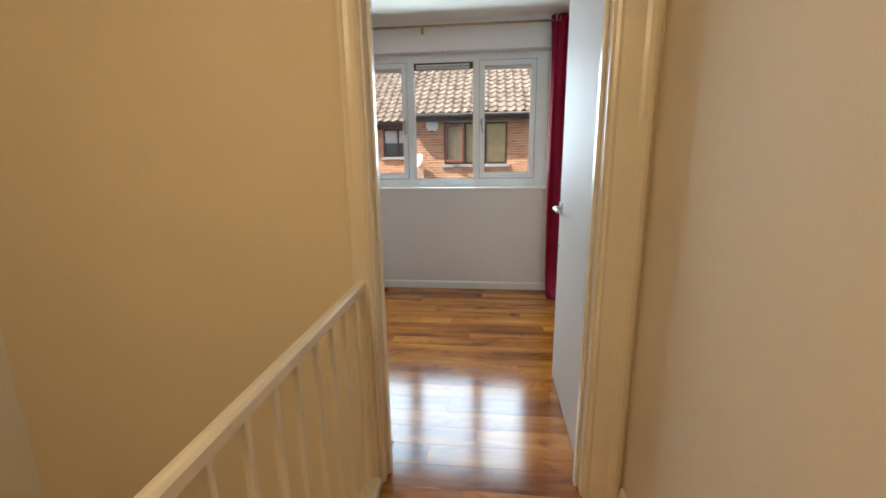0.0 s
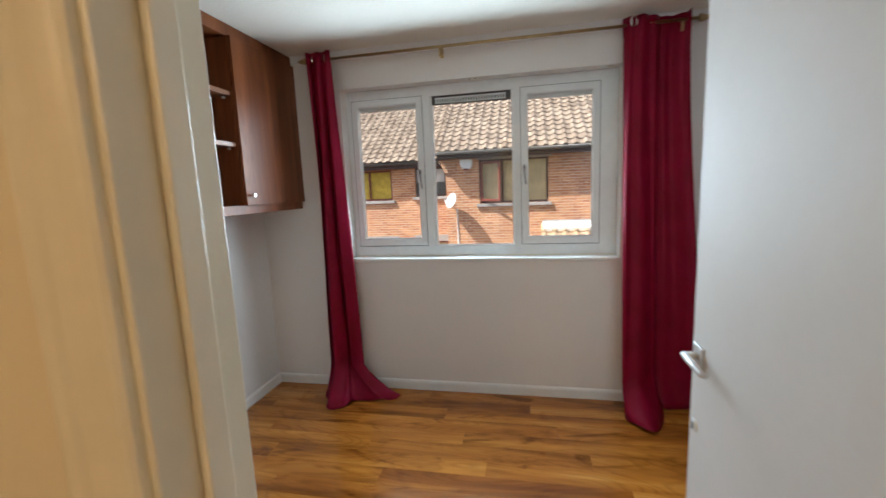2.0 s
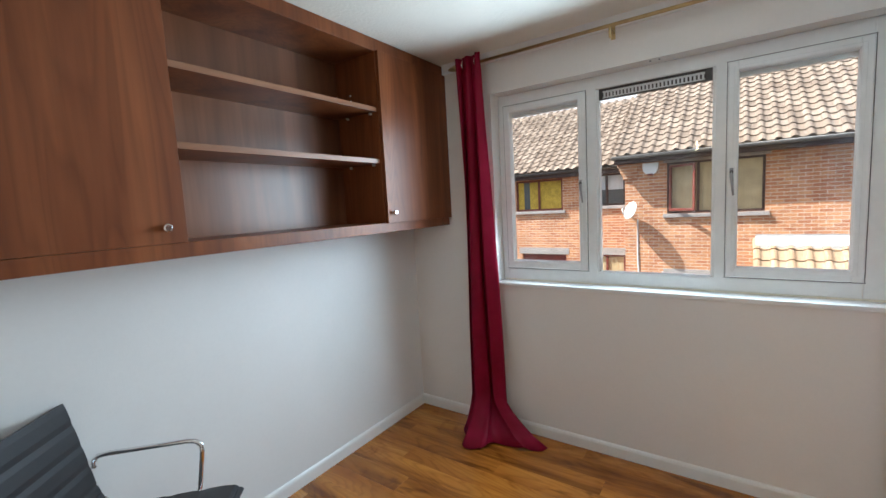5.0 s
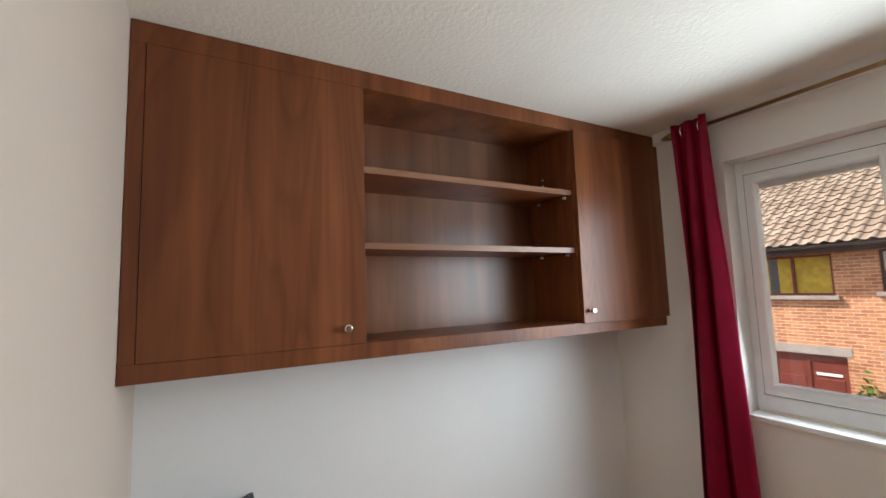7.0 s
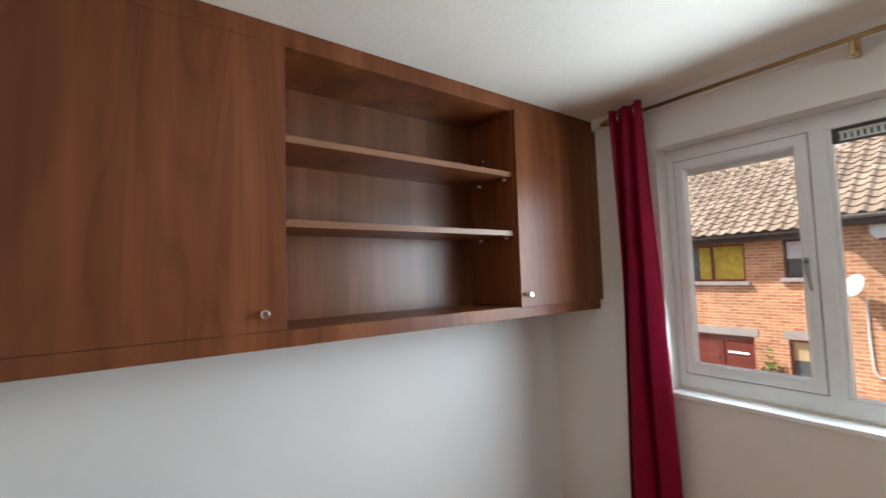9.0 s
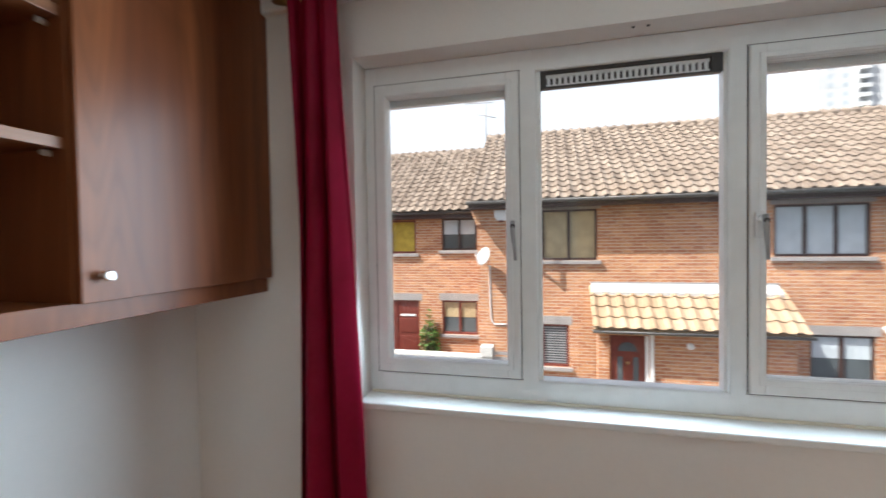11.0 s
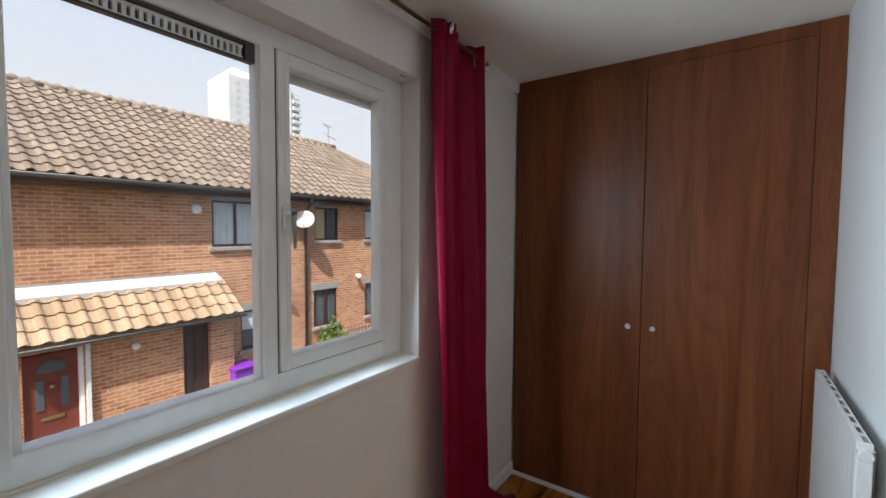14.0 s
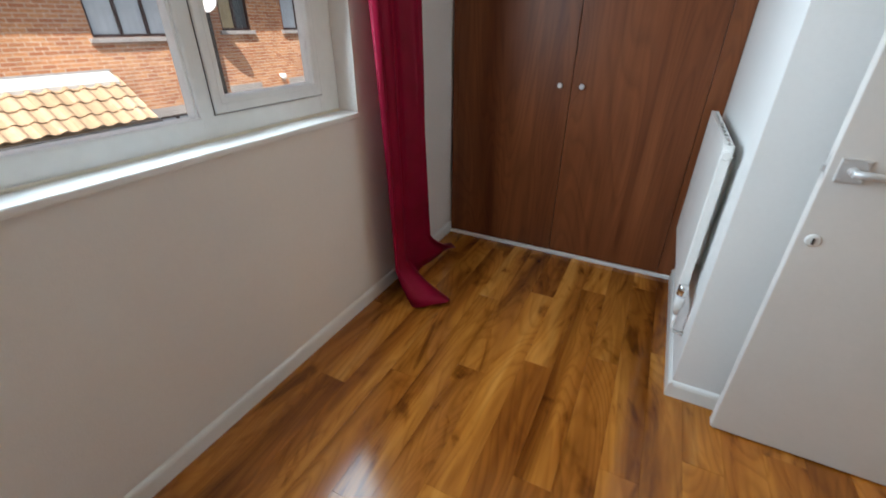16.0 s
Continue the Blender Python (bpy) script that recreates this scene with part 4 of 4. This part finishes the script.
dv = [roofdeck.verts.new(p) for p in ((HX0 - 0.2, EY, EAVE - 0.03), (HX1 + 0.2, EY, EAVE - 0.03), (10.4, RIDGE_Y, RIDGE_Z - 0.03), (HX0 - 0.2, RIDGE_Y, RIDGE_Z - 0.03), (HX0 - 0.2, 19.0, EAVE - 0.03), (HX1 + 0.2, 19.0, EAVE - 0.03))]
for q in ((0, 1, 2, 3), (3, 2, 5, 4), (1, 5, 2), (0, 3, 4), (0, 4, 5, 1)):
    roofdeck.faces.new([dv[i] for i in q])
roof = part("roof", roofdeck, ROOFTILE, near)
part("gutter", extrude(arc(EY - 0.05, EAVE - 0.02, 0.062, 180, 360, 8) + [(EY + 0.012, EAVE + 0.0), (EY - 0.112, EAVE + 0.0)], "x", HX0 - 0.22, HX1 + 0.1, True), GUTTER, near, "dark grey gutter")
part("fascia", boxes((HX0 - 0.18, HX1, EY + 0.015, EY + 0.04, EAVE - 0.17, EAVE - 0.02), (HX0 - 0.18, HX1, EY + 0.04, FYH, EAVE - 0.17, EAVE - 0.15)), DARKWOOD, near)
rb = bmesh.new()
x = HX0 - 0.18
while x < 10.4:
    add_tube(rb, [(x, RIDGE_Y, RIDGE_Z - 0.03), (x + 0.44, RIDGE_Y, RIDGE_Z - 0.035)], [0.115, 0.105], 8)
    x += 0.44
part("ridge_tiles", rb, ROOFTILE, near)
corb = bmesh.new()
for k in range(5):
    add_box(corb, HX0 - 0.16 + 0.03 * k, HX0 + 0.30, FYH - 0.05, FYH + 0.02, EAVE - 0.25 - k * 0.075, EAVE - 0.185 - k * 0.075, 0.004)
part("corbel", corb, BRICK, near, "stepped brick corbel under the eaves")
part("downpipe", tube([(6.62, EY - 0.04, EAVE - 0.05), (6.62, EY, EAVE - 0.2), (6.62, FYH - 0.06, EAVE - 0.45), (6.62, FYH - 0.06, GZ)], 0.045, 10), GUTTER, near, "dark grey rainwater pipe")

# porch with its own tiles
PX0, PX1, PYF = 0.28, 4.22, 11.02
PT, PB = 0.33, -0.44
porch = part("porch_wall", wall_with_holes(PX0 + 0.12, PX1 - 0.1, GZ, PB + 0.02, PYF + 0.28, PYF + 0.48, [(0.6, 1.42, GZ, -0.62), (3.05, 3.62, GZ, -0.55)]), BRICK, near)
part("porch_side", boxes((PX1 - 0.3, PX1 - 0.1, PYF + 0.48, FYH - 0.002, GZ, PB)), BRICK, near)
pd = bmesh.new()
pv = [pd.verts.new(p) for p in ((PX0, PYF, PB - 0.01), (PX1, PYF, PB - 0.01), (PX1 - 0.12, FYH, PT), (PX0 + 0.1, FYH, PT), (PX0, PYF + 0.02, PB - 0.06), (PX1, PYF + 0.02, PB - 0.06), (PX1 - 0.12, FYH, PB - 0.06), (PX0 + 0.1, FYH, PB - 0.06))]
for q in ((0, 1, 2, 3), (4, 5, 6, 7), (0, 1, 5, 4), (1, 2, 6, 5), (0, 3, 7, 4)):
    pd.faces.new([pv[i] for i in q])
part("porch_roof", pd, PORCHTILE, near)
part("flashing", boxes((PX0 + 0.05, PX1 - 0.1, FYH - 0.03, FYH + 0.001, PT - 0.02, PT + 0.13)), LEAD, near, "grey lead flashing")
part("mortar_fillet", extrude([(FYH - 0.27, PT - 0.075), (FYH - 0.03, PT + 0.09), (FYH - 0.03, PT - 0.02), (FYH - 0.27, PT - 0.19)], "x", PX0 + 0.05, PX1 - 0.12), CEMENT, near, "pale cement fillet")
part("porch_gutter", extrude(arc(PYF - 0.03, PB - 0.03, 0.055, 180, 360, 8), "x", PX0 - 0.02, PX1 + 0.03, True), GUTTER, near)
fd = part("front_door", boxes((0.66, 1.36, PYF + 0.36, PYF + 0.42, GZ, -0.66), bevel=0.004), REDWOOD, near, "dark red panelled front door")
fan = extrude(arc(1.01, -0.98, 0.2, 0, 180, 10), "y", PYF + 0.345, PYF + 0.362)
part("fanlight", fan, FARGLASS, fd, "arched door light")
for x in (0.80, 1.12):
    part("door_light", boxes((x, x + 0.11, PYF + 0.345, PYF + 0.362, -1.62, -1.1), bevel=0.004), FARGLASS, fd)
part("letterbox", boxes((0.86, 1.16, PYF + 0.34, PYF + 0.362, -1.8, -1.74), bevel=0.004), BRASS, fd, "brass letterbox")
part("knocker", tube([(1.01, PYF + 0.36, -1.22), (1.01, PYF + 0.33, -1.25)], 0.04, 8), BRASS, fd)
part("door_post", boxes((1.44, 1.50, PYF + 0.2, PYF + 0.26, GZ, PB - 0.05), (1.36, 1.42, PYF + 0.28, PYF + 0.44, GZ, -0.62)), WHITEPL, near, "white post beside the door")
part("side_door", boxes((3.07, 3.60, PYF + 0.40, PYF + 0.44, GZ, -0.57), (3.15, 3.19, PYF + 0.385, PYF + 0.40, GZ + 0.2, -0.7), (3.33, 3.37, PYF + 0.385, PYF + 0.40, GZ + 0.2, -0.7), (3.48, 3.52, PYF + 0.385, PYF + 0.40, GZ + 0.2, -0.7)), DARKWOOD, near, "dark boarded door")
part("bulkhead_lamp", tube([(2.2, PYF + 0.28, -0.78), (2.2, PYF + 0.2, -0.8), (2.2, PYF + 0.16, -0.82)], [0.06, 0.07, 0.03], 12), WHITEPL, near, "white bulkhead lamp")


def dish(at, toward, r, label):
    ob = thing("satellite_dish", at, label, "satellite dish")
    d = Vector(toward).normalized()
    q = d.to_track_quat("Z", "Y").to_matrix().to_4x4()
    m = Matrix.Translation(at) @ q
    bm = bmesh.new()
    rings = []
    for k in range(6):
        rr = r * k / 5
        rings.append([bm.verts.new((rr * math.cos(a), rr * 0.92 * math.sin(a), 0.28 * rr * rr / r)) for a in [2 * math.pi * i / 22 for i in range(22)]] if k else [bm.verts.new((0, 0, 0))])
    for i in range(22):
        bm.faces.new((rings[0][0], rings[1][i], rings[1][(i + 1) % 22]))
    for a, b in zip(rings[1:], rings[2:]):
        for i in range(22):
            bm.faces.new((a[i], b[i], b[(i + 1) % 22], a[(i + 1) % 22])).smooth = True
    o = part("reflector", turned(bm, m), DISHGREY, ob)
    s = o.modifiers.new("thickness", "SOLIDIFY")
    s.thickness = 0.015
    part("arm", turned(tube([(0, -r * 0.85, 0.2 * r), (0, -r * 0.5, r * 0.9), (0, -r * 0.1, r * 1.15)], 0.012, 8), m), WHITEPL, ob)
    part("receiver", turned(tube([(0, -r * 0.1, r * 1.1), (0, 0, r * 1.0)], [0.03, 0.022], 8), m), LINTEL, ob)
    wallp = Vector((at[0] - 0.12, FYH - 0.002, at[2] - 0.08))
    part("mount", tube([Vector(at), Vector(at) + Vector((-0.08, 0.06, -0.06)), wallp], 0.018, 8), LINTEL, ob)
    return ob


dish((-2.10, FYH - 0.28, 1.06), (-0.7, -0.62, 0.35), 0.25, "white satellite dish on the brick house corner")
dish((6.40, FYH - 0.32, 1.70), (-0.7, -0.62, 0.35), 0.28, "white satellite dish on the brick wall")
alarm = thing("alarm_box", (-1.74, FYH, 2.07), "white and red burglar alarm box under the eaves", "alarm box")
part("cover", extrude(arc(-1.74, 2.09, 0.17, 180, 360, 10) + [(-1.57, 2.2), (-1.91, 2.2)], "y", FYH - 0.09, FYH - 0.001), WHITEPL, alarm)
part("label_band", boxes((-1.80, -1.68, FYH - 0.094, FYH - 0.05, 1.905, 1.95)), REDWOOD, alarm, "red strip at the bottom")
vent2 = thing("wall_vent", (3.69, FYH, 1.9), "round white vent on the brick wall", "vent")
part("cowl", tube([(3.69, FYH - 0.001, 1.9), (3.69, FYH - 0.05, 1.9), (3.69, FYH - 0.06, 1.9)], [0.11, 0.11, 0.08], 16), WHITEPL, vent2)
cable = thing("cable", (-1.9, FYH - 0.02, 0.0), "white cable looping down the brickwork", "cable")
part("wire", tube([(-2.02, FYH - 0.1, 0.85), (-2.04, FYH - 0.012, 0.7), (-2.04, FYH - 0.012, 0.0), (-2.02, FYH - 0.012, -0.5), (-1.95, FYH - 0.012, -0.62), (-1.7, FYH - 0.012, -0.62), (-1.52, FYH - 0.012, -0.58), (-1.48, FYH - 0.012, -0.45)], 0.018, 6), WHITEPL, cable)
for x, z in ((8.6, -0.05), (6.0, -0.45)):
    lampo = thing("wall_lamp", (x, FYH, z), "small white lamp on the brick wall", "wall lamp", "lamps on the facade")
    part("globe", tube([(x, FYH - 0.001, z), (x, FYH - 0.06, z), (x, FYH - 0.16, z - 0.03), (x, FYH - 0.2, z - 0.03)], [0.05, 0.06, 0.09, 0.03], 12), WHITEPL, lampo)

# house set back
FB = 13.0
back = thing("house", (-6.0, FB, GZ), "red brick terraced house set back, with yellow curtains", "house")
bh = [(-5.75, -4.26, 1.12, 2.06), (-3.50, -2.52, 1.20, 2.08), (-3.52, -2.52, -1.14, -0.2), (-5.6, -4.19, GZ, -0.22), (-9.2, -7.6, 1.12, 2.06)]
part("wall", wall_with_holes(-12.0, HX0, GZ, 2.27, FB, FB + 0.25, bh), BRICK, back)
far_window(back, -5.75, -4.26, 1.12, 2.06, FB + 0.06, 2, (YELLOW,), REDWOOD, True, False, False, False, True)
far_window(back, -3.50, -2.52, 1.20, 2.08, FB + 0.06, 2, (PALE,), DARKWOOD, True, False, False, True)
far_window(back, -3.52, -2.52, -1.14, -0.2, FB + 0.06, 2, (BEIGE,), REDWOOD, True, True, False, True)
far_window(back, -9.2, -7.6, 1.12, 2.06, FB + 0.06, 3, (PALE,), DARKWOOD, True, False)
gd = part("double_door", boxes((-5.58, -4.9, FB + 0.06, FB + 0.12, GZ, -0.24), (-4.89, -4.21, FB + 0.06, FB + 0.12, GZ, -0.24), (-4.92, -4.87, FB + 0.04, FB + 0.06, GZ, -0.24), bevel=0.004), REDWOOD, back, "faded red double doors")
part("door_panel", boxes((-4.78, -4.32, FB + 0.045, FB + 0.062, -0.68, -0.62), bevel=0.004), WHITEPL, gd)
for x0, x1 in ((-5.5, -4.98), (-4.81, -4.29)):
    for z0, z1 in ((-1.15, -0.75), (-1.9, -1.25), (-2.5, -2.0)):
        part("door_panel", boxes((x0, x1, FB + 0.05, FB + 0.0615, z0, z1), bevel=0.008), REDWOOD, gd)
part("lintel", boxes((-5.7, -4.1, FB - 0.01, FB + 0.03, -0.21, -0.02)), LINTEL, back)
rd = bmesh.new()
rv = [rd.verts.new(p) for p in ((-12.2, FB - 0.3, 2.24), (HX0 - 0.21, FB - 0.3, 2.24), (HX0 - 0.21, 16.2, 4.52), (-12.2, 16.2, 4.52), (-12.2, 19.5, 2.24), (HX0 - 0.21, 19.5, 2.24))]
for q in ((0, 1, 2, 3), (3, 2, 5, 4), (0, 3, 4), (1, 5, 2), (0, 4, 5, 1)):
    rd.faces.new([rv[i] for i in q])
part("roof", rd, ROOFTILE, back)
part("gutter", extrude(arc(FB - 0.34, 2.24, 0.06, 180, 360, 8), "x", -12.2, HX0 - 0.02, True), GUTTER, back)
part("fascia", boxes((-12.0, HX0 - 0.002, FB - 0.28, FB - 0.255, 2.08, 2.24), (-12.0, HX0 - 0.002, FB - 0.255, FB, 2.08, 2.10)), DARKWOOD, back)
rb = bmesh.new()
x = -12.2
while x < HX0 - 0.4:
    add_tube(rb, [(x, 16.2, 4.5), (x + 0.44, 16.2, 4.495)], [0.115, 0.105], 8)
    x += 0.44
part("ridge_tiles", rb, ROOFTILE, back)


def aerial(at, h, span, label):
    ob = thing("tv_aerial", at, label, "aerial")
    x, y, z = at
    part("mast", tube([(x, y, z), (x, y, z + h)], 0.018, 8), LINTEL, ob)
    part("boom", tube([(x - span, y - 0.1, z + h - 0.05), (x + 0.25, y + 0.05, z + h - 0.05)], 0.014, 6), LINTEL, ob)
    for k in range(6):
        q = x - span * 0.9 + k * span * 0.2
        part("element", tube([(q, y - 0.16, z + h - 0.2 + 0.02 * k), (q, y + 0.1, z + h + 0.1 - 0.02 * k)], 0.009, 6), LINTEL, ob)
    part("cross_arm", tube([(x - 0.3, y, z + h - 0.42), (x + 0.35, y - 0.1, z + h - 0.62)], 0.014, 6), LINTEL, ob)
    return ob


aerial((-2.62, 16.0, 4.5), 1.7, 0.75, "thin grey television aerial on the roof ridge")
aerial((11.63, 17.0, 4.2), 1.9, 0.3, "thin grey television aerial on the roof ridge")

# front gardens
gw = thing("garden_wall", (-3.2, 11.7, GZ), "low brick garden wall with pale coping", "garden wall")
part("brickwork", boxes((-6.5, -2.02, 11.6, 11.82, GZ, -1.42)), BRICK, gw)
part("coping", boxes((-6.52, -1.98, 11.56, 11.86, -1.42, -1.32), bevel=0.015), CEMENT, gw)
part("pier", boxes((-2.2, -1.98, 11.58, 11.84, GZ, -1.43), (-2.24, -1.94, 11.54, 11.88, -1.32, -1.08), bevel=0.01), CEMENT, gw)
pal = thing("wooden_pallet", (-1.75, 11.75, GZ), "weathered timber pallet leaning by the wall", "pallet")
for k in range(6):
    part("slat", boxes((-1.95, -1.52, 11.72, 11.74, -1.95 + k * 0.13, -1.87 + k * 0.13)), LINTEL, pal)
for x in (-1.94, -1.54):
    part("bearer", boxes((x - 0.03, x + 0.03, 11.74, 11.8, GZ, -1.2)), LINTEL, pal)


def bush(name, base, rx, ry, h, count, seed, label, category="bush"):
    rnd = random.Random(seed)
    ob = thing(name, base, label, category)
    stems = bmesh.new()
    for k in range(7):
        a = rnd.uniform(0, 6.28)
        add_tube(stems, [base, (base[0] + 0.4 * rx * math.cos(a), base[1] + 0.4 * ry * math.sin(a), base[2] + h * 0.5), (base[0] + 0.8 * rx * math.cos(a), base[1] + 0.8 * ry * math.sin(a), base[2] + h * 0.85)], [0.03, 0.018, 0.008], 6)
    part("stems", stems, DARKWOOD, ob)
    lv = bmesh.new()
    for k in range(count):
        a, t, q = rnd.uniform(0, 6.28), rnd.random() ** 0.5, rnd.random()
        c = Vector((base[0] + rx * t * math.cos(a), base[1] + ry * t * math.sin(a), base[2] + h * q * (1.05 - 0.35 * t)))
        e = Euler((rnd.uniform(-1, 1), rnd.uniform(-1, 1), rnd.uniform(0, 6.28))).to_matrix()
        s = rnd.uniform(0.035, 0.08)
        pts = [c + e @ Vector(p) * s for p in ((-1, 0, 0), (0, -0.55, 0.15), (1, 0, 0), (0, 0.55, 0.15))]
        lv.faces.new([lv.verts.new(p) for p in pts])
    part("leaves", lv, LEAF, ob)
    return ob


bush("climbing_plant", (-3.86, FB - 0.12, GZ), 0.30, 0.10, 2.1, 900, 2, "leafy green climber on the brick wall", "climber")
bush("bush", (7.15, 11.3, GZ), 0.55, 0.4, 1.2, 900, 4, "bright green leafy bush before the house")
bush("bush", (7.3, 11.75, GZ), 0.5, 0.15, 1.5, 500, 9, "bright green leafy bush under the window")
rl = thing("railing", (8.4, 11.2, GZ), "dark iron garden railing", "railing")
for k in range(16):
    part("bar", tube([(7.5 + k * 0.14, 11.2, GZ), (7.5 + k * 0.14, 11.2, -1.45)], 0.014, 6), GUTTER, rl)
part("top_bar", tube([(7.45, 11.2, -1.55), (9.65, 11.2, -1.55)], 0.018, 6), GUTTER, rl)
binn = thing("wheelie_bin", (4.3, 11.4, GZ), "purple plastic bin beside the porch", "bin")
bb = bmesh.new()
add_box(bb, 4.02, 4.58, 11.1, 11.6, GZ, -1.78, 0.03)
part("body", bb, PURPLE, binn)
part("lid", boxes((3.99, 4.61, 11.05, 11.63, -1.78, -1.71), bevel=0.025), PURPLE, binn)

# distant tower block
TX0, TX1, TY, TH = 73.5, 102.0, 147.0, 52.5
tw = thing("tower_block", ((TX0 + TX1) / 2, TY, GZ), "white concrete tower block with stacked balconies", "tower block")
part("shaft", boxes((TX0, TX0 + 10, TY - 6, TY + 8, GZ, TH)), CONCRETE, tw)
part("balcony_shaft", boxes((TX0 + 10, TX1 - 4, TY - 5, TY + 8, GZ, TH + 2.2)), CONCRETE, tw)
part("end_shaft", boxes((TX1 - 4, TX1, TY - 4, TY + 8, GZ, TH + 1.0)), CONCRETE, tw)
for k in range(20):
    z = GZ + 4 + k * 2.5
    for x0, x1 in ((TX0 + 10.1, TX0 + 12.4), (TX1 - 3.6, TX1 - 0.6)):
        part("window_band", boxes((x0, x1, TY - 5.2, TY - 4.9, z + 1.25, z + 2.2)), LEAD, tw)
        part("balcony", boxes((x0 - 0.2, x1 + 0.3, TY - 6.4, TY - 5.2, z, z + 1.1)), CONCRETE, tw)
    part("window", boxes((TX0 + 2.6, TX0 + 3.8, TY - 6.06, TY - 5.9, z + 0.6, z + 1.9)), PALE, tw)
    part("window", boxes((TX0 + 6.2, TX0 + 7.4, TY - 6.06, TY - 5.9, z + 0.6, z + 1.9)), PALE, tw)
cone = bmesh.new()
apex = [cone.verts.new((TX0 + 4.5, TY, TH + 4.6)), cone.verts.new((TX0 + 10, TY, TH + 4.2))]
base4 = [cone.verts.new(p) for p in ((TX0, TY - 6, TH), (TX0 + 10, TY - 6, TH), (TX0 + 10, TY + 8, TH), (TX0, TY + 8, TH))]
for q in ((base4[0], base4[1], apex[1], apex[0]), (base4[1], base4[2], apex[1]), (base4[2], base4[3], apex[0], apex[1]), (base4[3], base4[0], apex[0])):
    cone.faces.new(q)
part("cap", cone, CONCRETE, tw)

# hazy sky behind the roofs
haze, hnt, hb = nodes("hazy_sky", 1.0)
hb.inputs["Base Color"].default_value = (0, 0, 0, 1)
hz = hnt.nodes.new("ShaderNodeSeparateXYZ")
hc = hnt.nodes.new("ShaderNodeTexCoord")
hnt.links.new(hc.outputs["Object"], hz.inputs[0])
hm = hnt.nodes.new("ShaderNodeMath")
hm.operation = "MULTIPLY"
hm.inputs[1].default_value = 1 / 420.0
hnt.links.new(hz.outputs[2], hm.inputs[0])
hnt.links.new(ramp(hnt, hm.outputs[0], [(0.0, (0.92, 0.91, 0.90)), (0.35, (0.86, 0.88, 0.92)), (1.0, (0.66, 0.76, 0.92))]), hb.inputs["Emission Color"])
hb.inputs["Emission Strength"].default_value = 0.66
dome = bmesh.new()
cols = []
for k in range(33):
    an = radians(-95 + 190 * k / 32)
    cols.append((dome.verts.new((700 * math.sin(an), 700 * math.cos(an), -60)), dome.verts.new((700 * math.sin(an), 700 * math.cos(an), 420))))
for p, q in zip(cols, cols[1:]):
    dome.faces.new((p[0], q[0], q[1], p[1])).smooth = True
solid("backdrop", dome, haze, "pale hazy sky", "sky", "structure")

# street
solid("ground", boxes((-600, 600, 3.30, 900, GZ - 0.3, GZ - 0.12)), ASPHALT, "grey asphalt street", "ground", "structure")
solid("pavement", boxes((-60, 60, 9.2, 20, GZ - 0.12, GZ)), SLAB, "grey paved forecourt and kerb", "pavement", "structure")

# ---- roof tiles ----
tile_roof(roof, HX0 - 0.2, HX1 + 0.1, EY - 0.03, EAVE, RIDGE_Y, RIDGE_Z, 0.26, 0.30, ROOFTILE, lambda x, s: x < 14.1 - s * 0.86 or x < 10.3, 300)
tile_roof(back, -12.1, HX0 - 0.2, FB - 0.33, 2.27, 16.2, 4.55, 0.26, 0.30, ROOFTILE, lambda x, s: True, 0)
tile_roof(near, PX0, PX1, PYF - 0.02, PB + 0.01, FYH - 0.2, PT - 0.12, 0.28, 0.31, PORCHTILE, lambda x, s: True, 100)

# ---- floor of laminate planks ----
floor = solid("floor", boxes((XL - 0.1, 2.1, YH + 0.004, YW, -0.2, -0.006), (-0.43, 0.6, -2.6, YH + 0.004, -0.2, -0.006)), SUBFLOOR, "glossy honey-brown laminate plank floor", "floor", kind="structure")
PW, PL = 0.123, 1.21
plank_meshes = {}


def plank(x0, x1, y0, y1):
    key = (round(x1 - x0, 3), round(y1 - y0, 3))
    if key not in plank_meshes:
        a, b = key[0] / 2 - 0.0002, key[1] / 2 - 0.0002
        bm = bmesh.new()
        lo = [bm.verts.new(p) for p in ((-a, -b, -0.006), (a, -b, -0.006), (a, b, -0.006), (-a, b, -0.006))]
        mid = [bm.verts.new(p) for p in ((-a, -b, -0.0006), (a, -b, -0.0006), (a, b, -0.0006), (-a, b, -0.0006))]
        c, d = a - 0.0006, b - 0.0006
        top = [bm.verts.new(p) for p in ((-c, -d, 0), (c, -d, 0), (c, d, 0), (-c, d, 0))]
        for p, q in ((lo, mid), (mid, top)):
            for i in range(4):
                bm.faces.new((p[i], p[(i + 1) % 4], q[(i + 1) % 4], q[i]))
        bm.faces.new(top)
        plank_meshes[key] = mesh_of("plank", bm, PLANK)
    o = new("plank", plank_meshes[key])
    o.parent = floor
    o.location = ((x0 + x1) / 2, (y0 + y1) / 2, 0)


rnd = random.Random(11)
y1 = YW
row = 0
while y1 > -2.55:
    y0 = max(y1 - PW, -2.6)
    xa, xb = (XL, WARD + 0.02) if y0 > YB else (-0.43, 0.478)
    if YB - PW < y0 <= YB:
        xa, xb = (DX0 - 0.02, DX1 + 0.02)
    if YB < y0 < RADW - PW:
        xb = STUB
    x = xa - (row * 0.437 % 1.0) * PL
    while x < xb:
        a, b = max(x, xa), min(x + PL, xb)
        if b - a > 0.02:
            plank(a, b, y0, y1)
        x += PL
    y1 -= PW
    row += 1
